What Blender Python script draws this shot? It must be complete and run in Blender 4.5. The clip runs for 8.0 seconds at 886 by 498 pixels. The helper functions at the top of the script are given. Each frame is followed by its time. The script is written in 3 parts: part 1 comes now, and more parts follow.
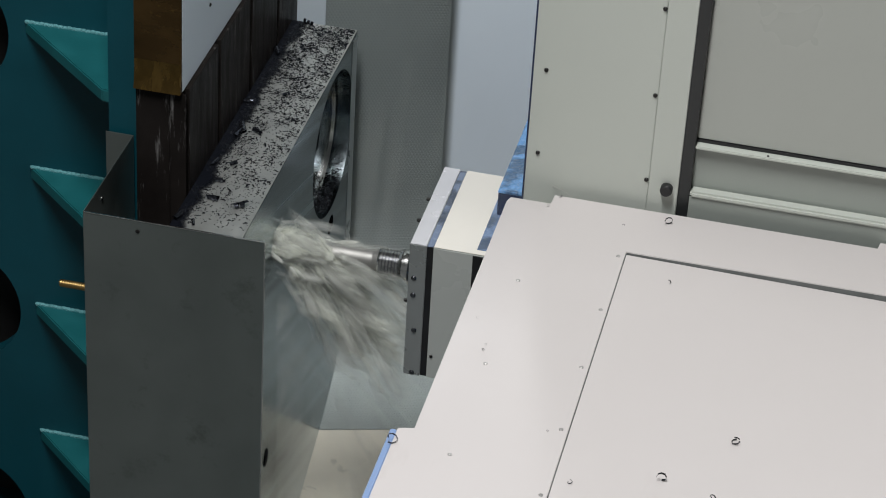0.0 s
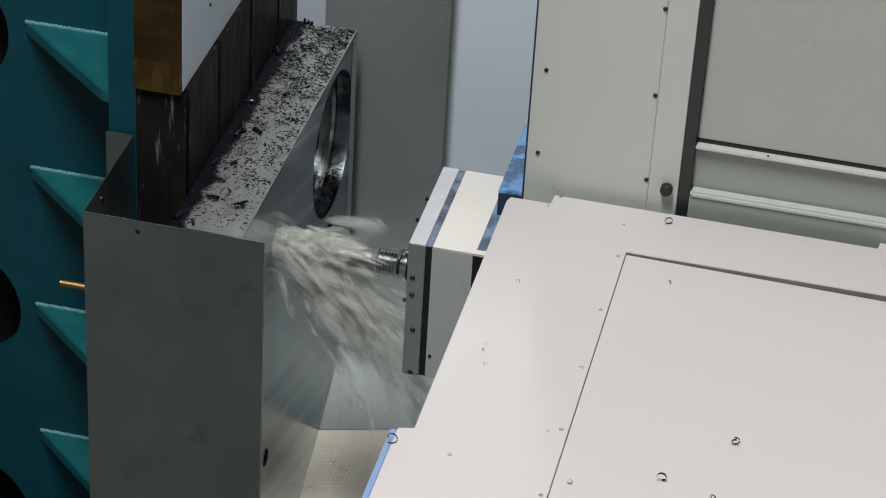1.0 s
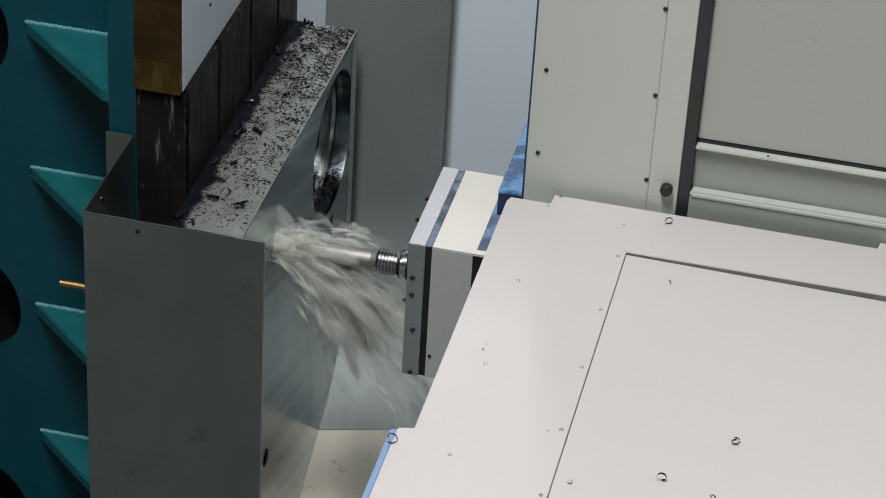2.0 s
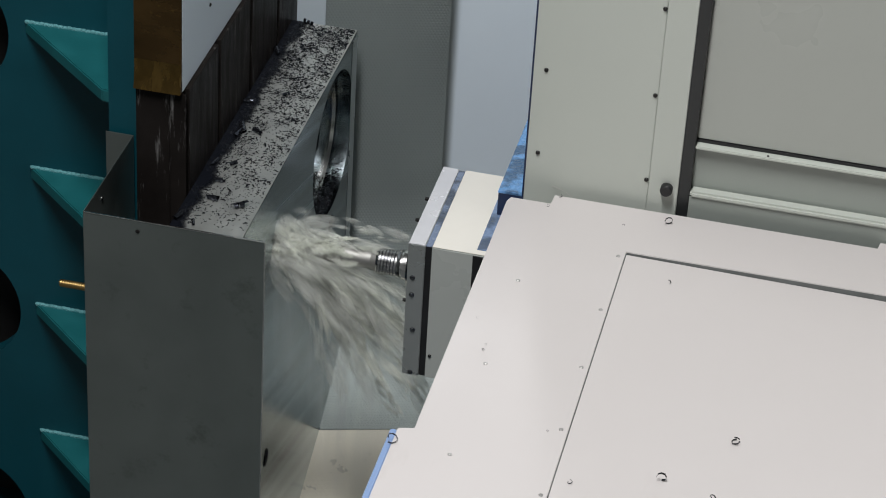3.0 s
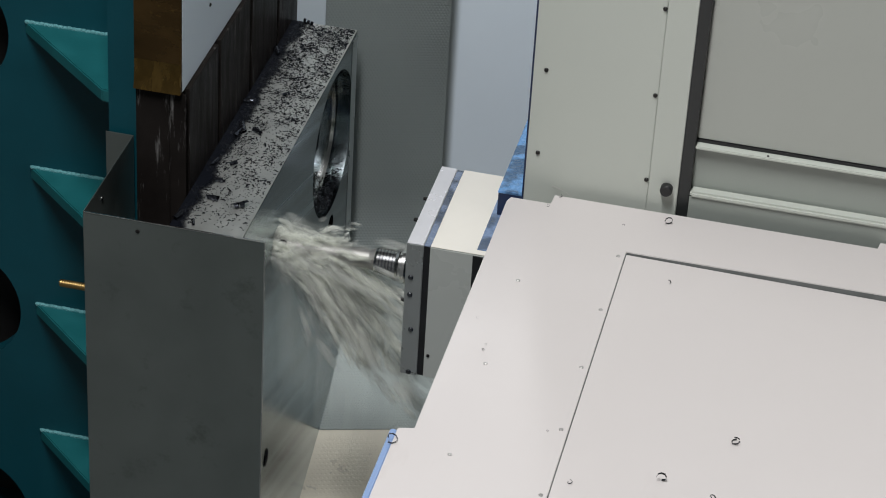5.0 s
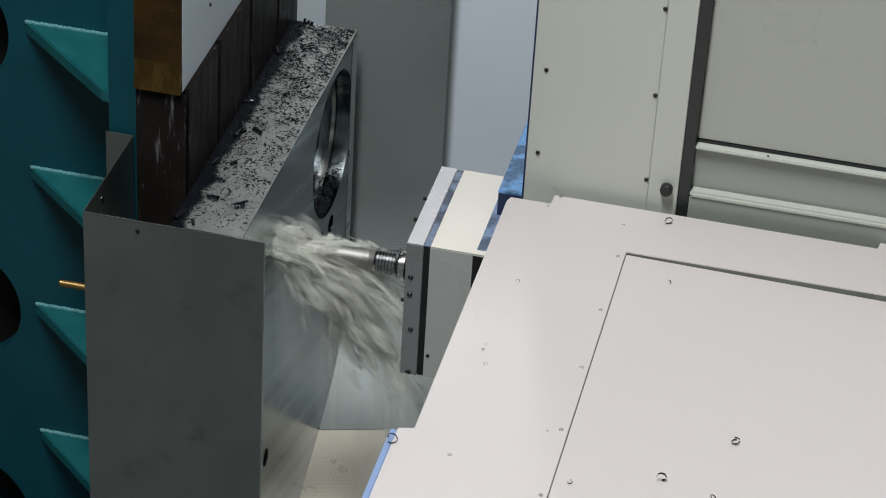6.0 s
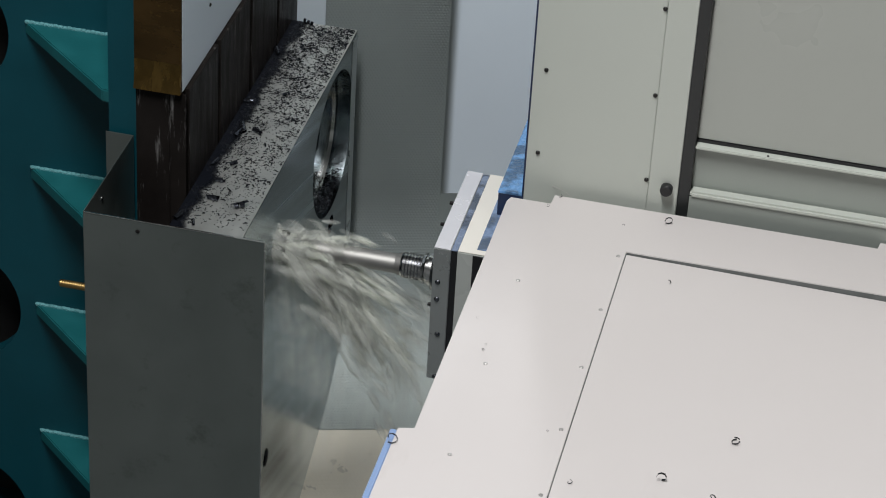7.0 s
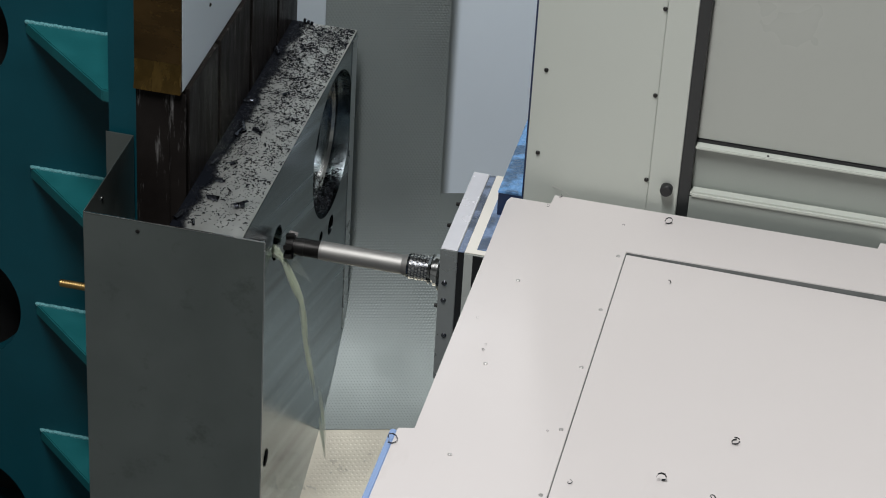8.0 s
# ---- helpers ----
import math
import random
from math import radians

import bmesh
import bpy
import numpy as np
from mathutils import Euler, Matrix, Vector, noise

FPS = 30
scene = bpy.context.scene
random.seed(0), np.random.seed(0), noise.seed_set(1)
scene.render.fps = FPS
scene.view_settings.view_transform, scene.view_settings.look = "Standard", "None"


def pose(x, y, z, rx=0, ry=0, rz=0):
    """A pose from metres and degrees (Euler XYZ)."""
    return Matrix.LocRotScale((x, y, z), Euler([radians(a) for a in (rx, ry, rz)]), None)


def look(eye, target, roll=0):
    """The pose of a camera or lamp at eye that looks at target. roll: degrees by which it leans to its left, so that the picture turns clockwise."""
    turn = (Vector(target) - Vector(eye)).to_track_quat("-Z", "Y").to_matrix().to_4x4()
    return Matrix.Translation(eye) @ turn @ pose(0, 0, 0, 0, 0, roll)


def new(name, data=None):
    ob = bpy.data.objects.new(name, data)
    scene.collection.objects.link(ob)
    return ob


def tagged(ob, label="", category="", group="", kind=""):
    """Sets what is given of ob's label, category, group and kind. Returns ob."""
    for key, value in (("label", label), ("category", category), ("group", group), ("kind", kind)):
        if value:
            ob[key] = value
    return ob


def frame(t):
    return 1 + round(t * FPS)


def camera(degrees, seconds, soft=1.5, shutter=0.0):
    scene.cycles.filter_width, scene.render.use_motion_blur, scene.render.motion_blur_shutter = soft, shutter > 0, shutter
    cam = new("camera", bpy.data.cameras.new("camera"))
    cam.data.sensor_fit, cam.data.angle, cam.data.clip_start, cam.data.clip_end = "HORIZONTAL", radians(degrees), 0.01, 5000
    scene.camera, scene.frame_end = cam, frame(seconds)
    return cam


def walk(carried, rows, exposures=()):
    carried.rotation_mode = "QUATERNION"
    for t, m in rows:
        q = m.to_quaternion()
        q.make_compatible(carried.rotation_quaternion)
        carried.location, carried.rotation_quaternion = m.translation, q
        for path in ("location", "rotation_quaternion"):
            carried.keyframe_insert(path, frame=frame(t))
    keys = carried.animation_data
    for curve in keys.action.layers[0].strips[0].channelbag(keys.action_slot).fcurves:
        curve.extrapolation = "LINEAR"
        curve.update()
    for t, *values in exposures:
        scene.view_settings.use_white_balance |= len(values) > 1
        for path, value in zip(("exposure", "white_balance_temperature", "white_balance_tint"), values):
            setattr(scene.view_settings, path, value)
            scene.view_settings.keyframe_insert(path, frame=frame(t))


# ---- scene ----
EYE, AIM, ROLL = (1.4086, -4.8475, 4.674), (0.4403, 0.0871, 1.4011), 3.563
cam = camera(18.782, 8.0, soft=1.05, shutter=0.7)
STAND = look(EYE, AIM, ROLL)
walk(cam, [(0.0, STAND), (8.0, STAND)], exposures=[(0.0, 0.0), (8.0, 0.0)])

# ---- light: a closed hall with assumed, unseen strip lamps under its ceiling ----
world = bpy.data.worlds.new("hall_air")
world.use_nodes = True
world.node_tree.nodes["Background"].inputs[0].default_value = (0.75, 0.85, 1.0, 1)
world.node_tree.nodes["Background"].inputs[1].default_value = 0.02
scene.world = world

# last lamp is added for glints on wet tops and the cover's sheen
LAMPS = [(0.30, -2.6, 366), (2.8, 0.6, 46), (5.2, -2.2, 22), (5.2, 1.8, 40), (-1.2, 7.4, 100)]
CEILING, FLOOR = 7.0, -0.35


def area_lamp(x, y, watts, size=(0.6, 2.4)):
    data = bpy.data.lights.new("added_strip_light", "AREA")
    data.shape, data.size, data.size_y, data.energy = "RECTANGLE", size[0], size[1], watts
    data.color = (0.97, 0.975, 0.985)
    ob = new("added_strip_light", data)
    ob.matrix_world = pose(x, y, CEILING - 0.16)
    return ob


for lx, ly, power in LAMPS:
    area_lamp(lx, ly, power)

# ---- materials ----


def nodes_of(name):
    m = bpy.data.materials.new(name)
    m.use_nodes = True
    nt = m.node_tree
    return m, nt, nt.nodes["Principled BSDF"], nt.links


def noise_node(nt, scale, detail=4, rough=0.6, stretch=None, lean=0.0):
    tc = nt.nodes.new("ShaderNodeTexCoord")
    n = nt.nodes.new("ShaderNodeTexNoise")
    n.inputs["Scale"].default_value, n.inputs["Detail"].default_value, n.inputs["Roughness"].default_value = scale, detail, rough
    if stretch:
        mp = nt.nodes.new("ShaderNodeMapping")
        mp.vector_type = "TEXTURE" if lean else "POINT"
        mp.inputs["Scale"].default_value = [1 / c for c in stretch] if lean else stretch
        mp.inputs["Rotation"].default_value = (radians(-lean), 0, 0)
        nt.links.new(tc.outputs["Object"], mp.inputs["Vector"])
        nt.links.new(mp.outputs["Vector"], n.inputs["Vector"])
    else:
        nt.links.new(tc.outputs["Object"], n.inputs["Vector"])
    return n


def ramp(nt, src, stops):
    r = nt.nodes.new("ShaderNodeValToRGB")
    els = r.color_ramp.elements
    while len(els) < len(stops):
        els.new(0.5)
    for e, (p, c) in zip(els, stops):
        e.position, e.color = p, (c, c, c, 1) if isinstance(c, (int, float)) else (*c, 1)
    nt.links.new(src, r.inputs["Fac"])
    return r


def surface(name, base, rough=0.5, metal=0.0, vary=0.12, scale=3.0, grain=60.0, bump=0.05, stretch=None, rough_vary=0.12, dirt_or_glint=None, coat=0.0, spec=0.5, lean=0.0, detail=5.0):
    """Paint or metal with broad unevenness, fine grain, and stains or painted highlights of a second colour."""
    m, nt, b, link = nodes_of(name)
    big, fine = noise_node(nt, scale, detail, 0.6, stretch, lean), noise_node(nt, grain, 3, 0.6, stretch, lean)
    dark, light = [tuple(min(1, c * k) for c in base) for k in (1 - vary, 1 + vary)]
    col = ramp(nt, big.outputs["Fac"], [(0.3, dark), (0.7, light)])
    out = col.outputs["Color"]
    if dirt_or_glint:
        sp = noise_node(nt, dirt_or_glint[1], 6, 0.7, dirt_or_glint[3] if len(dirt_or_glint) > 3 else None)
        mask = ramp(nt, sp.outputs["Fac"], [(dirt_or_glint[2], 0.0), (dirt_or_glint[2] + 0.12, 1.0)])
        mix = nt.nodes.new("ShaderNodeMix")
        mix.data_type = "RGBA"
        link.new(mask.outputs["Color"], mix.inputs[0])
        link.new(out, mix.inputs[6])
        mix.inputs[7].default_value = (*dirt_or_glint[0], 1)
        out = mix.outputs[2]
    link.new(out, b.inputs["Base Color"])
    rr = ramp(nt, big.outputs["Fac"], [(0.3, max(0.02, rough - rough_vary)), (0.7, min(1, rough + rough_vary))])
    link.new(rr.outputs["Color"], b.inputs["Roughness"])
    b.inputs["Metallic"].default_value = metal
    b.inputs["Coat Weight"].default_value = coat
    b.inputs["Specular IOR Level"].default_value = spec
    if bump:
        bp = nt.nodes.new("ShaderNodeBump")
        bp.inputs["Strength"].default_value, bp.inputs["Distance"].default_value = bump, 0.002
        link.new(fine.outputs["Fac"], bp.inputs["Height"])
        link.new(bp.outputs["Normal"], b.inputs["Normal"])
    return m


def wet(name, base, rough, scale):
    """Paint under oily droplets and runs: smooth beads over a duller coat, reflections lightened into the pools."""
    m, nt, b, link = nodes_of(name)
    n = noise_node(nt, scale, 3, 0.55)
    drops = ramp(nt, n.outputs["Fac"], [(0.46, 0.0), (0.56, 1.0)])
    pool = noise_node(nt, scale * 0.3, 3, 0.5)
    col = ramp(nt, pool.outputs["Fac"], [(0.44, tuple(c * 0.55 for c in base)), (0.56, tuple(min(1, c * 1.5) for c in base))])
    link.new(col.outputs["Color"], b.inputs["Base Color"])
    rr = ramp(nt, drops.outputs["Color"], [(0.0, rough), (1.0, 0.06)])
    link.new(rr.outputs["Color"], b.inputs["Roughness"])
    b.inputs["Coat Weight"].default_value, b.inputs["Coat Roughness"].default_value = 0.8, 0.06
    bp = nt.nodes.new("ShaderNodeBump")
    bp.inputs["Strength"].default_value, bp.inputs["Distance"].default_value = 0.3, 0.003
    link.new(drops.outputs["Color"], bp.inputs["Height"])
    link.new(bp.outputs["Normal"], b.inputs["Normal"])
    link.new(bp.outputs["Normal"], b.inputs["Coat Normal"])
    return m


TEAL = surface("teal_paint", (0.003, 0.060, 0.080), 0.45, 0, 0.12, 4, 90, 0.12, dirt_or_glint=((0.006, 0.07, 0.085), 7, 0.62), spec=0.35)
# lighter teal, for the gussets
TEAL_EDGE = surface("teal_paint_lighter", (0.011, 0.125, 0.135), 0.4, 0, 0.15, 9, 90, 0.15)
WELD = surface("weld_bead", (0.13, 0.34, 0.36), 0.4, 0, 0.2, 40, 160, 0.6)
WHITE = surface("white_cover_paint", (0.575, 0.54, 0.525), 0.42, 0, 0.02, 1.5, 220, 0.04, dirt_or_glint=((0.50, 0.465, 0.44), 2.2, 0.60, (1.0, 0.35, 1.0)))
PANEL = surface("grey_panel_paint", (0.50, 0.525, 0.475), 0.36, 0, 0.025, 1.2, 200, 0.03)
# darker tone of the panel grey, below the door on back sheet and apron
PANEL_LOW = surface("panel_grey_darker", (0.30, 0.325, 0.295), 0.36, 0, 0.03, 1.2, 200, 0.03)
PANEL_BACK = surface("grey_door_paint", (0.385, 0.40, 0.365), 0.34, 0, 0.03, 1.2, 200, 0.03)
PLATE = surface("pale_plate", (0.56, 0.63, 0.68), 0.4, 0.2, 0.04, 1.4, 150, 0.03)
PALE = surface("pale_sheet", (0.70, 0.78, 0.85), 0.4, 0, 0.03, 1.4, 150, 0.03)
GALV = surface("galvanised_sheet", (0.23, 0.255, 0.24), 0.42, 0.85, 0.07, 5, 45, 0.05, dirt_or_glint=((0.175, 0.195, 0.18), 9, 0.58))
# base colour varies strongly in bands leaning 16 degrees
STEEL = surface("machined_steel", (0.33, 0.38, 0.40), 0.22, 1.0, 0.62, 1.5, 60, 0.0, stretch=(1, 0.14, 11.0), rough_vary=0.09, lean=16, detail=2.0)
BORE_STEEL = surface("turned_steel", (0.36, 0.40, 0.42), 0.20, 1.0, 0.10, 5, 60, 0.03)
LAND = surface("ground_steel_land", (0.66, 0.69, 0.70), 0.30, 1.0, 0.06, 4, 60, 0.03)
CHIP_ROLL = surface("bright_rolled_chip", (0.07, 0.075, 0.09), 0.12, 0.9, 0.4, 60, 200, 0.1)
STEEL_TOP = surface("sawn_steel_top", (0.50, 0.51, 0.485), 0.40, 0.75, 0.12, 18, 160, 0.25)
BRIGHT = surface("bright_steel", (0.62, 0.62, 0.60), 0.2, 1.0, 0.08, 12, 90, 0.05)
SHANK = surface("ground_steel_shank", (0.42, 0.41, 0.39), 0.55, 1.0, 0.05, 9, 160, 0.04, rough_vary=0.04)
BLACKSTEEL = surface("blackened_steel", (0.035, 0.033, 0.032), 0.35, 0.8, 0.3, 20, 120, 0.2)
NUT = surface("nut_steel", (0.16, 0.165, 0.18), 0.24, 1.0, 0.2, 30, 120, 0.1)
TSLOT = surface("oily_cast_iron", (0.0135, 0.0115, 0.0105), 0.4, 0.0, 0.35, 8, 70, 0.2, stretch=(1, 6, 0.8), dirt_or_glint=((0.17, 0.165, 0.16), 26, 0.585, (2.5, 2.5, 0.30)), spec=0.05)
# the gold patches are painted highlights on the end cover
BRASS = surface("golden_metal", (0.085, 0.05, 0.018), 0.24, 0.8, 0.4, 5, 40, 0.05, stretch=(1, 1, 2), dirt_or_glint=((0.42, 0.27, 0.06), 8, 0.64))
GOLD_GLINT = surface("gold_reflection", (0.13, 0.08, 0.022), 0.25, 0.8, 0.35, 14, 60, 0.05, stretch=(3, 1, 1))
BRASS_STUD = surface("brass_stud", (0.34, 0.23, 0.09), 0.45, 1.0, 0.1, 20, 200, 0.1)
# ram and face plate tops are lighter than their sides for light from above
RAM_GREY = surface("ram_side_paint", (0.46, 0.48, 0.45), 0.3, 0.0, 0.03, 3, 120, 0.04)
RAM_LIT_TOP = surface("ram_top_lit", (0.86, 0.82, 0.74), 0.22, 0, 0.03, 4, 120, 0.04, coat=0.4)
FACE_LIT_TOP = surface("ground_plate_lit", (0.80, 0.79, 0.82), 0.25, 0.3, 0.06, 8, 120, 0.05)
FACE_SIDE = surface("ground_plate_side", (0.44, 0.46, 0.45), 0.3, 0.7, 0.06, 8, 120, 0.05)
# wet tops carry light-blue reflections in their base colours
SEAL = wet("wet_seal_reflection", (0.12, 0.155, 0.23), 0.3, 60)
RAILBLUE = wet("wet_rail_reflection", (0.13, 0.19, 0.31), 0.25, 48)
BLUE = wet("wet_blue_reflection", (0.10, 0.24, 0.46), 0.3, 75)
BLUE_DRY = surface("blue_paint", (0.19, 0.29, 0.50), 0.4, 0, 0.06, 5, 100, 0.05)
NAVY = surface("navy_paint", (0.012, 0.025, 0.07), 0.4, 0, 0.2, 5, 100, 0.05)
BLACK = surface("black_rubber", (0.012, 0.012, 0.013), 0.5, 0, 0.2, 20, 150, 0.1)
SCREWGREY = surface("screw_zinc", (0.40, 0.39, 0.38), 0.35, 0.6, 0.1, 60, 200, 0.1)
RECESS_GREY = surface("recess_shade_grey", (0.13, 0.14, 0.135), 0.6, 0, 0.2, 9, 100, 0.05)
DARK = surface("dark_channel", (0.028, 0.030, 0.030), 0.4, 0.2, 0.2, 5, 80, 0.05)
# near-black colour that puts the shade into openings and bores
HOLE_SHADE = surface("hole_shade", (0.006, 0.006, 0.006), 0.8, 0, 0.1, 5, 80, 0)
EMBOSS = surface("embossed_stainless", (0.345, 0.385, 0.375), 0.62, 0.72, 0.06, 2.5, 60, 0.04)
CHUTE = surface("wet_chute_steel", (0.80, 0.75, 0.62), 0.3, 0.25, 0.10, 3.5, 70, 0.1)
CONCRETE = surface("hall_floor_paint", (0.14, 0.15, 0.15), 0.5, 0, 0.12, 0.7, 30, 0.1)
HALLWALL = surface("hall_wall", (0.42, 0.43, 0.43), 0.7, 0, 0.06, 0.5, 20, 0.05)
CHIP = surface("steel_chip", (0.028, 0.030, 0.036), 0.22, 0.6, 0.3, 60, 200, 0.1)
CHIP_GREY = surface("grey_chip", (0.07, 0.07, 0.075), 0.25, 0.9, 0.3, 60, 200, 0.1)


def feathered(name, bare, lit, x0, x1):
    """Bare steel going over to a painted-in bright reflection between x0 and x1."""
    m, nt, b, link = nodes_of(name)
    tc, sep = nt.nodes.new("ShaderNodeTexCoord"), nt.nodes.new("ShaderNodeSeparateXYZ")
    link.new(tc.outputs["Object"], sep.inputs[0])
    span, mix, dull = nt.nodes.new("ShaderNodeMapRange"), nt.nodes.new("ShaderNodeMix"), nt.nodes.new("ShaderNodeMapRange")
    span.interpolation_type = "SMOOTHSTEP"
    span.inputs["From Min"].default_value, span.inputs["From Max"].default_value = x0, x1
    link.new(sep.outputs["X"], span.inputs["Value"])
    mix.data_type = "RGBA"
    mix.inputs[6].default_value, mix.inputs[7].default_value = (*bare, 1), (*lit, 1)
    link.new(span.outputs[0], mix.inputs[0])
    link.new(mix.outputs[2], b.inputs["Base Color"])
    dull.inputs["To Min"].default_value, dull.inputs["To Max"].default_value = 0.82, 0.0
    link.new(span.outputs[0], dull.inputs["Value"])
    link.new(dull.outputs[0], b.inputs["Metallic"])
    b.inputs["Roughness"].default_value = 0.38
    return m


FEATHER = feathered("soft_reflection_edge", (0.345, 0.385, 0.375), (0.70, 0.78, 0.85), 0.2576, 0.2862)


def thin_film(name, base, edge, soft, scale):
    """An oil film, its black also standing for shade, that thins out past edge (on x), torn by a noise."""
    m, nt, b, link = nodes_of(name)
    b.inputs["Base Color"].default_value, b.inputs["Roughness"].default_value = (*base, 1), 0.30
    b.inputs["Specular IOR Level"].default_value = 0.08
    n = noise_node(nt, scale, 5, 0.65)
    tc, sep = nt.nodes.new("ShaderNodeTexCoord"), nt.nodes.new("ShaderNodeSeparateXYZ")
    link.new(tc.outputs["Object"], sep.inputs[0])
    wob = nt.nodes.new("ShaderNodeMath")
    wob.operation, wob.inputs[1].default_value = "MULTIPLY_ADD", 0.07
    link.new(n.outputs["Fac"], wob.inputs[0])
    link.new(sep.outputs["X"], wob.inputs[2])
    span = nt.nodes.new("ShaderNodeMapRange")
    span.inputs["From Min"].default_value, span.inputs["From Max"].default_value = edge + 0.035 - soft, edge + 0.035 + soft
    span.inputs["To Min"].default_value, span.inputs["To Max"].default_value = 0.97, 0.0
    link.new(wob.outputs[0], span.inputs["Value"])
    clear, mix = nt.nodes.new("ShaderNodeBsdfTransparent"), nt.nodes.new("ShaderNodeMixShader")
    link.new(span.outputs[0], mix.inputs[0])
    link.new(clear.outputs[0], mix.inputs[1])
    link.new(b.outputs[0], mix.inputs[2])
    link.new(mix.outputs[0], nt.nodes["Material Output"].inputs["Surface"])
    return m


def milky(name, cover, scale, color):
    """Coolant emulsion: a milky liquid that lets light through, torn open by gaps."""
    m, nt, b, link = nodes_of(name)
    n = noise_node(nt, scale, 5, 0.65, (0.35, 1, 1))
    gap = ramp(nt, n.outputs["Fac"], [(cover[0], 0.0), (cover[1], cover[2])])
    b.inputs["Base Color"].default_value = (*color, 1)
    b.inputs["Roughness"].default_value = 0.3
    b.inputs["IOR"].default_value = 1.33
    glow, clear = nt.nodes.new("ShaderNodeBsdfTranslucent"), nt.nodes.new("ShaderNodeBsdfTransparent")
    glow.inputs["Color"].default_value = (*color, 1)
    body, torn = nt.nodes.new("ShaderNodeMixShader"), nt.nodes.new("ShaderNodeMixShader")
    body.inputs[0].default_value = 0.6
    link.new(b.outputs[0], body.inputs[1])
    link.new(glow.outputs[0], body.inputs[2])
    link.new(gap.outputs["Color"], torn.inputs[0])
    link.new(clear.outputs[0], torn.inputs[1])
    link.new(body.outputs[0], torn.inputs[2])
    link.new(torn.outputs[0], nt.nodes["Material Output"].inputs["Surface"])
    return m


OIL = thin_film("oil_with_shade", (0.006, 0.007, 0.010), -0.141, 0.010, 14)
MILK = milky("milky_coolant", (0.12, 0.48, 0.85), 4, (0.94, 0.95, 0.90))
MIST = milky("coolant_mist", (0.30, 0.62, 0.45), 5, (0.94, 0.95, 0.90))
STREAM = milky("coolant_jet", (0.10, 0.35, 0.95), 9, (0.84, 0.88, 0.77))

# ---- mesh helpers ----
WHERE = {}


def box(bm, x0, x1, y0, y1, z0, z1, bevel=0.0, seg=2):
    m = Matrix.Translation(((x0 + x1) / 2, (y0 + y1) / 2, (z0 + z1) / 2)) @ Matrix.Diagonal((x1 - x0, y1 - y0, z1 - z0, 1))
    made = bmesh.ops.create_cube(bm, size=1.0, matrix=m)["verts"]
    if bevel:
        edges = list({e for v in made for e in v.link_edges})
        bmesh.ops.bevel(bm, geom=edges, offset=bevel, segments=seg, affect="EDGES", clamp_overlap=True)
    return bm


def boxed(*a, **k):
    return box(bmesh.new(), *a, **k)


def tube(bm, axis, at, r0, r1, length, seg=32, caps=True):
    """A cone or cylinder from at along axis ('x', 'y', 'z')."""
    turn = {"x": pose(0, 0, 0, 0, 90, 0), "y": pose(0, 0, 0, -90, 0, 0), "z": Matrix()}[axis]
    m = Matrix.Translation(at) @ turn @ Matrix.Translation((0, 0, length / 2))
    bmesh.ops.create_cone(bm, cap_ends=caps, segments=seg, radius1=r0, radius2=r1, depth=length, matrix=m)
    return bm


def slab(points, z0, z1, bevel=0.0):
    """A plate with the outline points (x, y), from z0 up to z1."""
    bm = bmesh.new()
    f = bm.faces.new([bm.verts.new((x, y, z0)) for x, y in points])
    up = bmesh.ops.extrude_face_region(bm, geom=[f])["geom"]
    bmesh.ops.translate(bm, verts=[v for v in up if isinstance(v, bmesh.types.BMVert)], vec=(0, 0, z1 - z0))
    bmesh.ops.recalc_face_normals(bm, faces=bm.faces)
    if bevel:
        bmesh.ops.bevel(bm, geom=list(bm.edges), offset=bevel, segments=2, affect="EDGES", clamp_overlap=True)
    return bm


def mesh_of(name, bm, material, origin, smooth=True):
    bmesh.ops.translate(bm, verts=bm.verts, vec=-Vector(origin))
    me = bpy.data.meshes.new(name)
    bm.normal_update()
    bm.to_mesh(me)
    bm.free()
    me.materials.append(material)
    if smooth:
        me.set_sharp_from_angle(angle=radians(35))
        for p in me.polygons:
            p.use_smooth = True
    return me


NEARER, LOW = Matrix(), FLOOR


def thing(name, origin, label, category, group="", kind=""):
    origin = NEARER @ Vector(origin)
    ob = new(name)
    ob.location = origin
    ob.empty_display_size = 0.05
    WHERE[ob] = Vector(origin)
    return tagged(ob, label, category, group, kind)


def part(name, bm, material, parent, label="", origin=None):
    """One mesh under a thing or a part; bm is in the world's space."""
    origin = Vector(origin) if origin is not None else WHERE[parent]
    bmesh.ops.transform(bm, matrix=NEARER, verts=bm.verts)
    ob = new(name, mesh_of(name, bm, material, origin))
    ob.parent = parent
    ob.location = origin - WHERE[parent]
    WHERE[ob] = origin
    return tagged(ob, label)


def solid(name, bm, material, label, category="", group="", kind="", origin=(0, 0, 0)):
    ob = new(name, mesh_of(name, bm, material, origin))
    ob.location = origin
    WHERE[ob] = Vector(origin)
    return tagged(ob, label, category, group, kind)


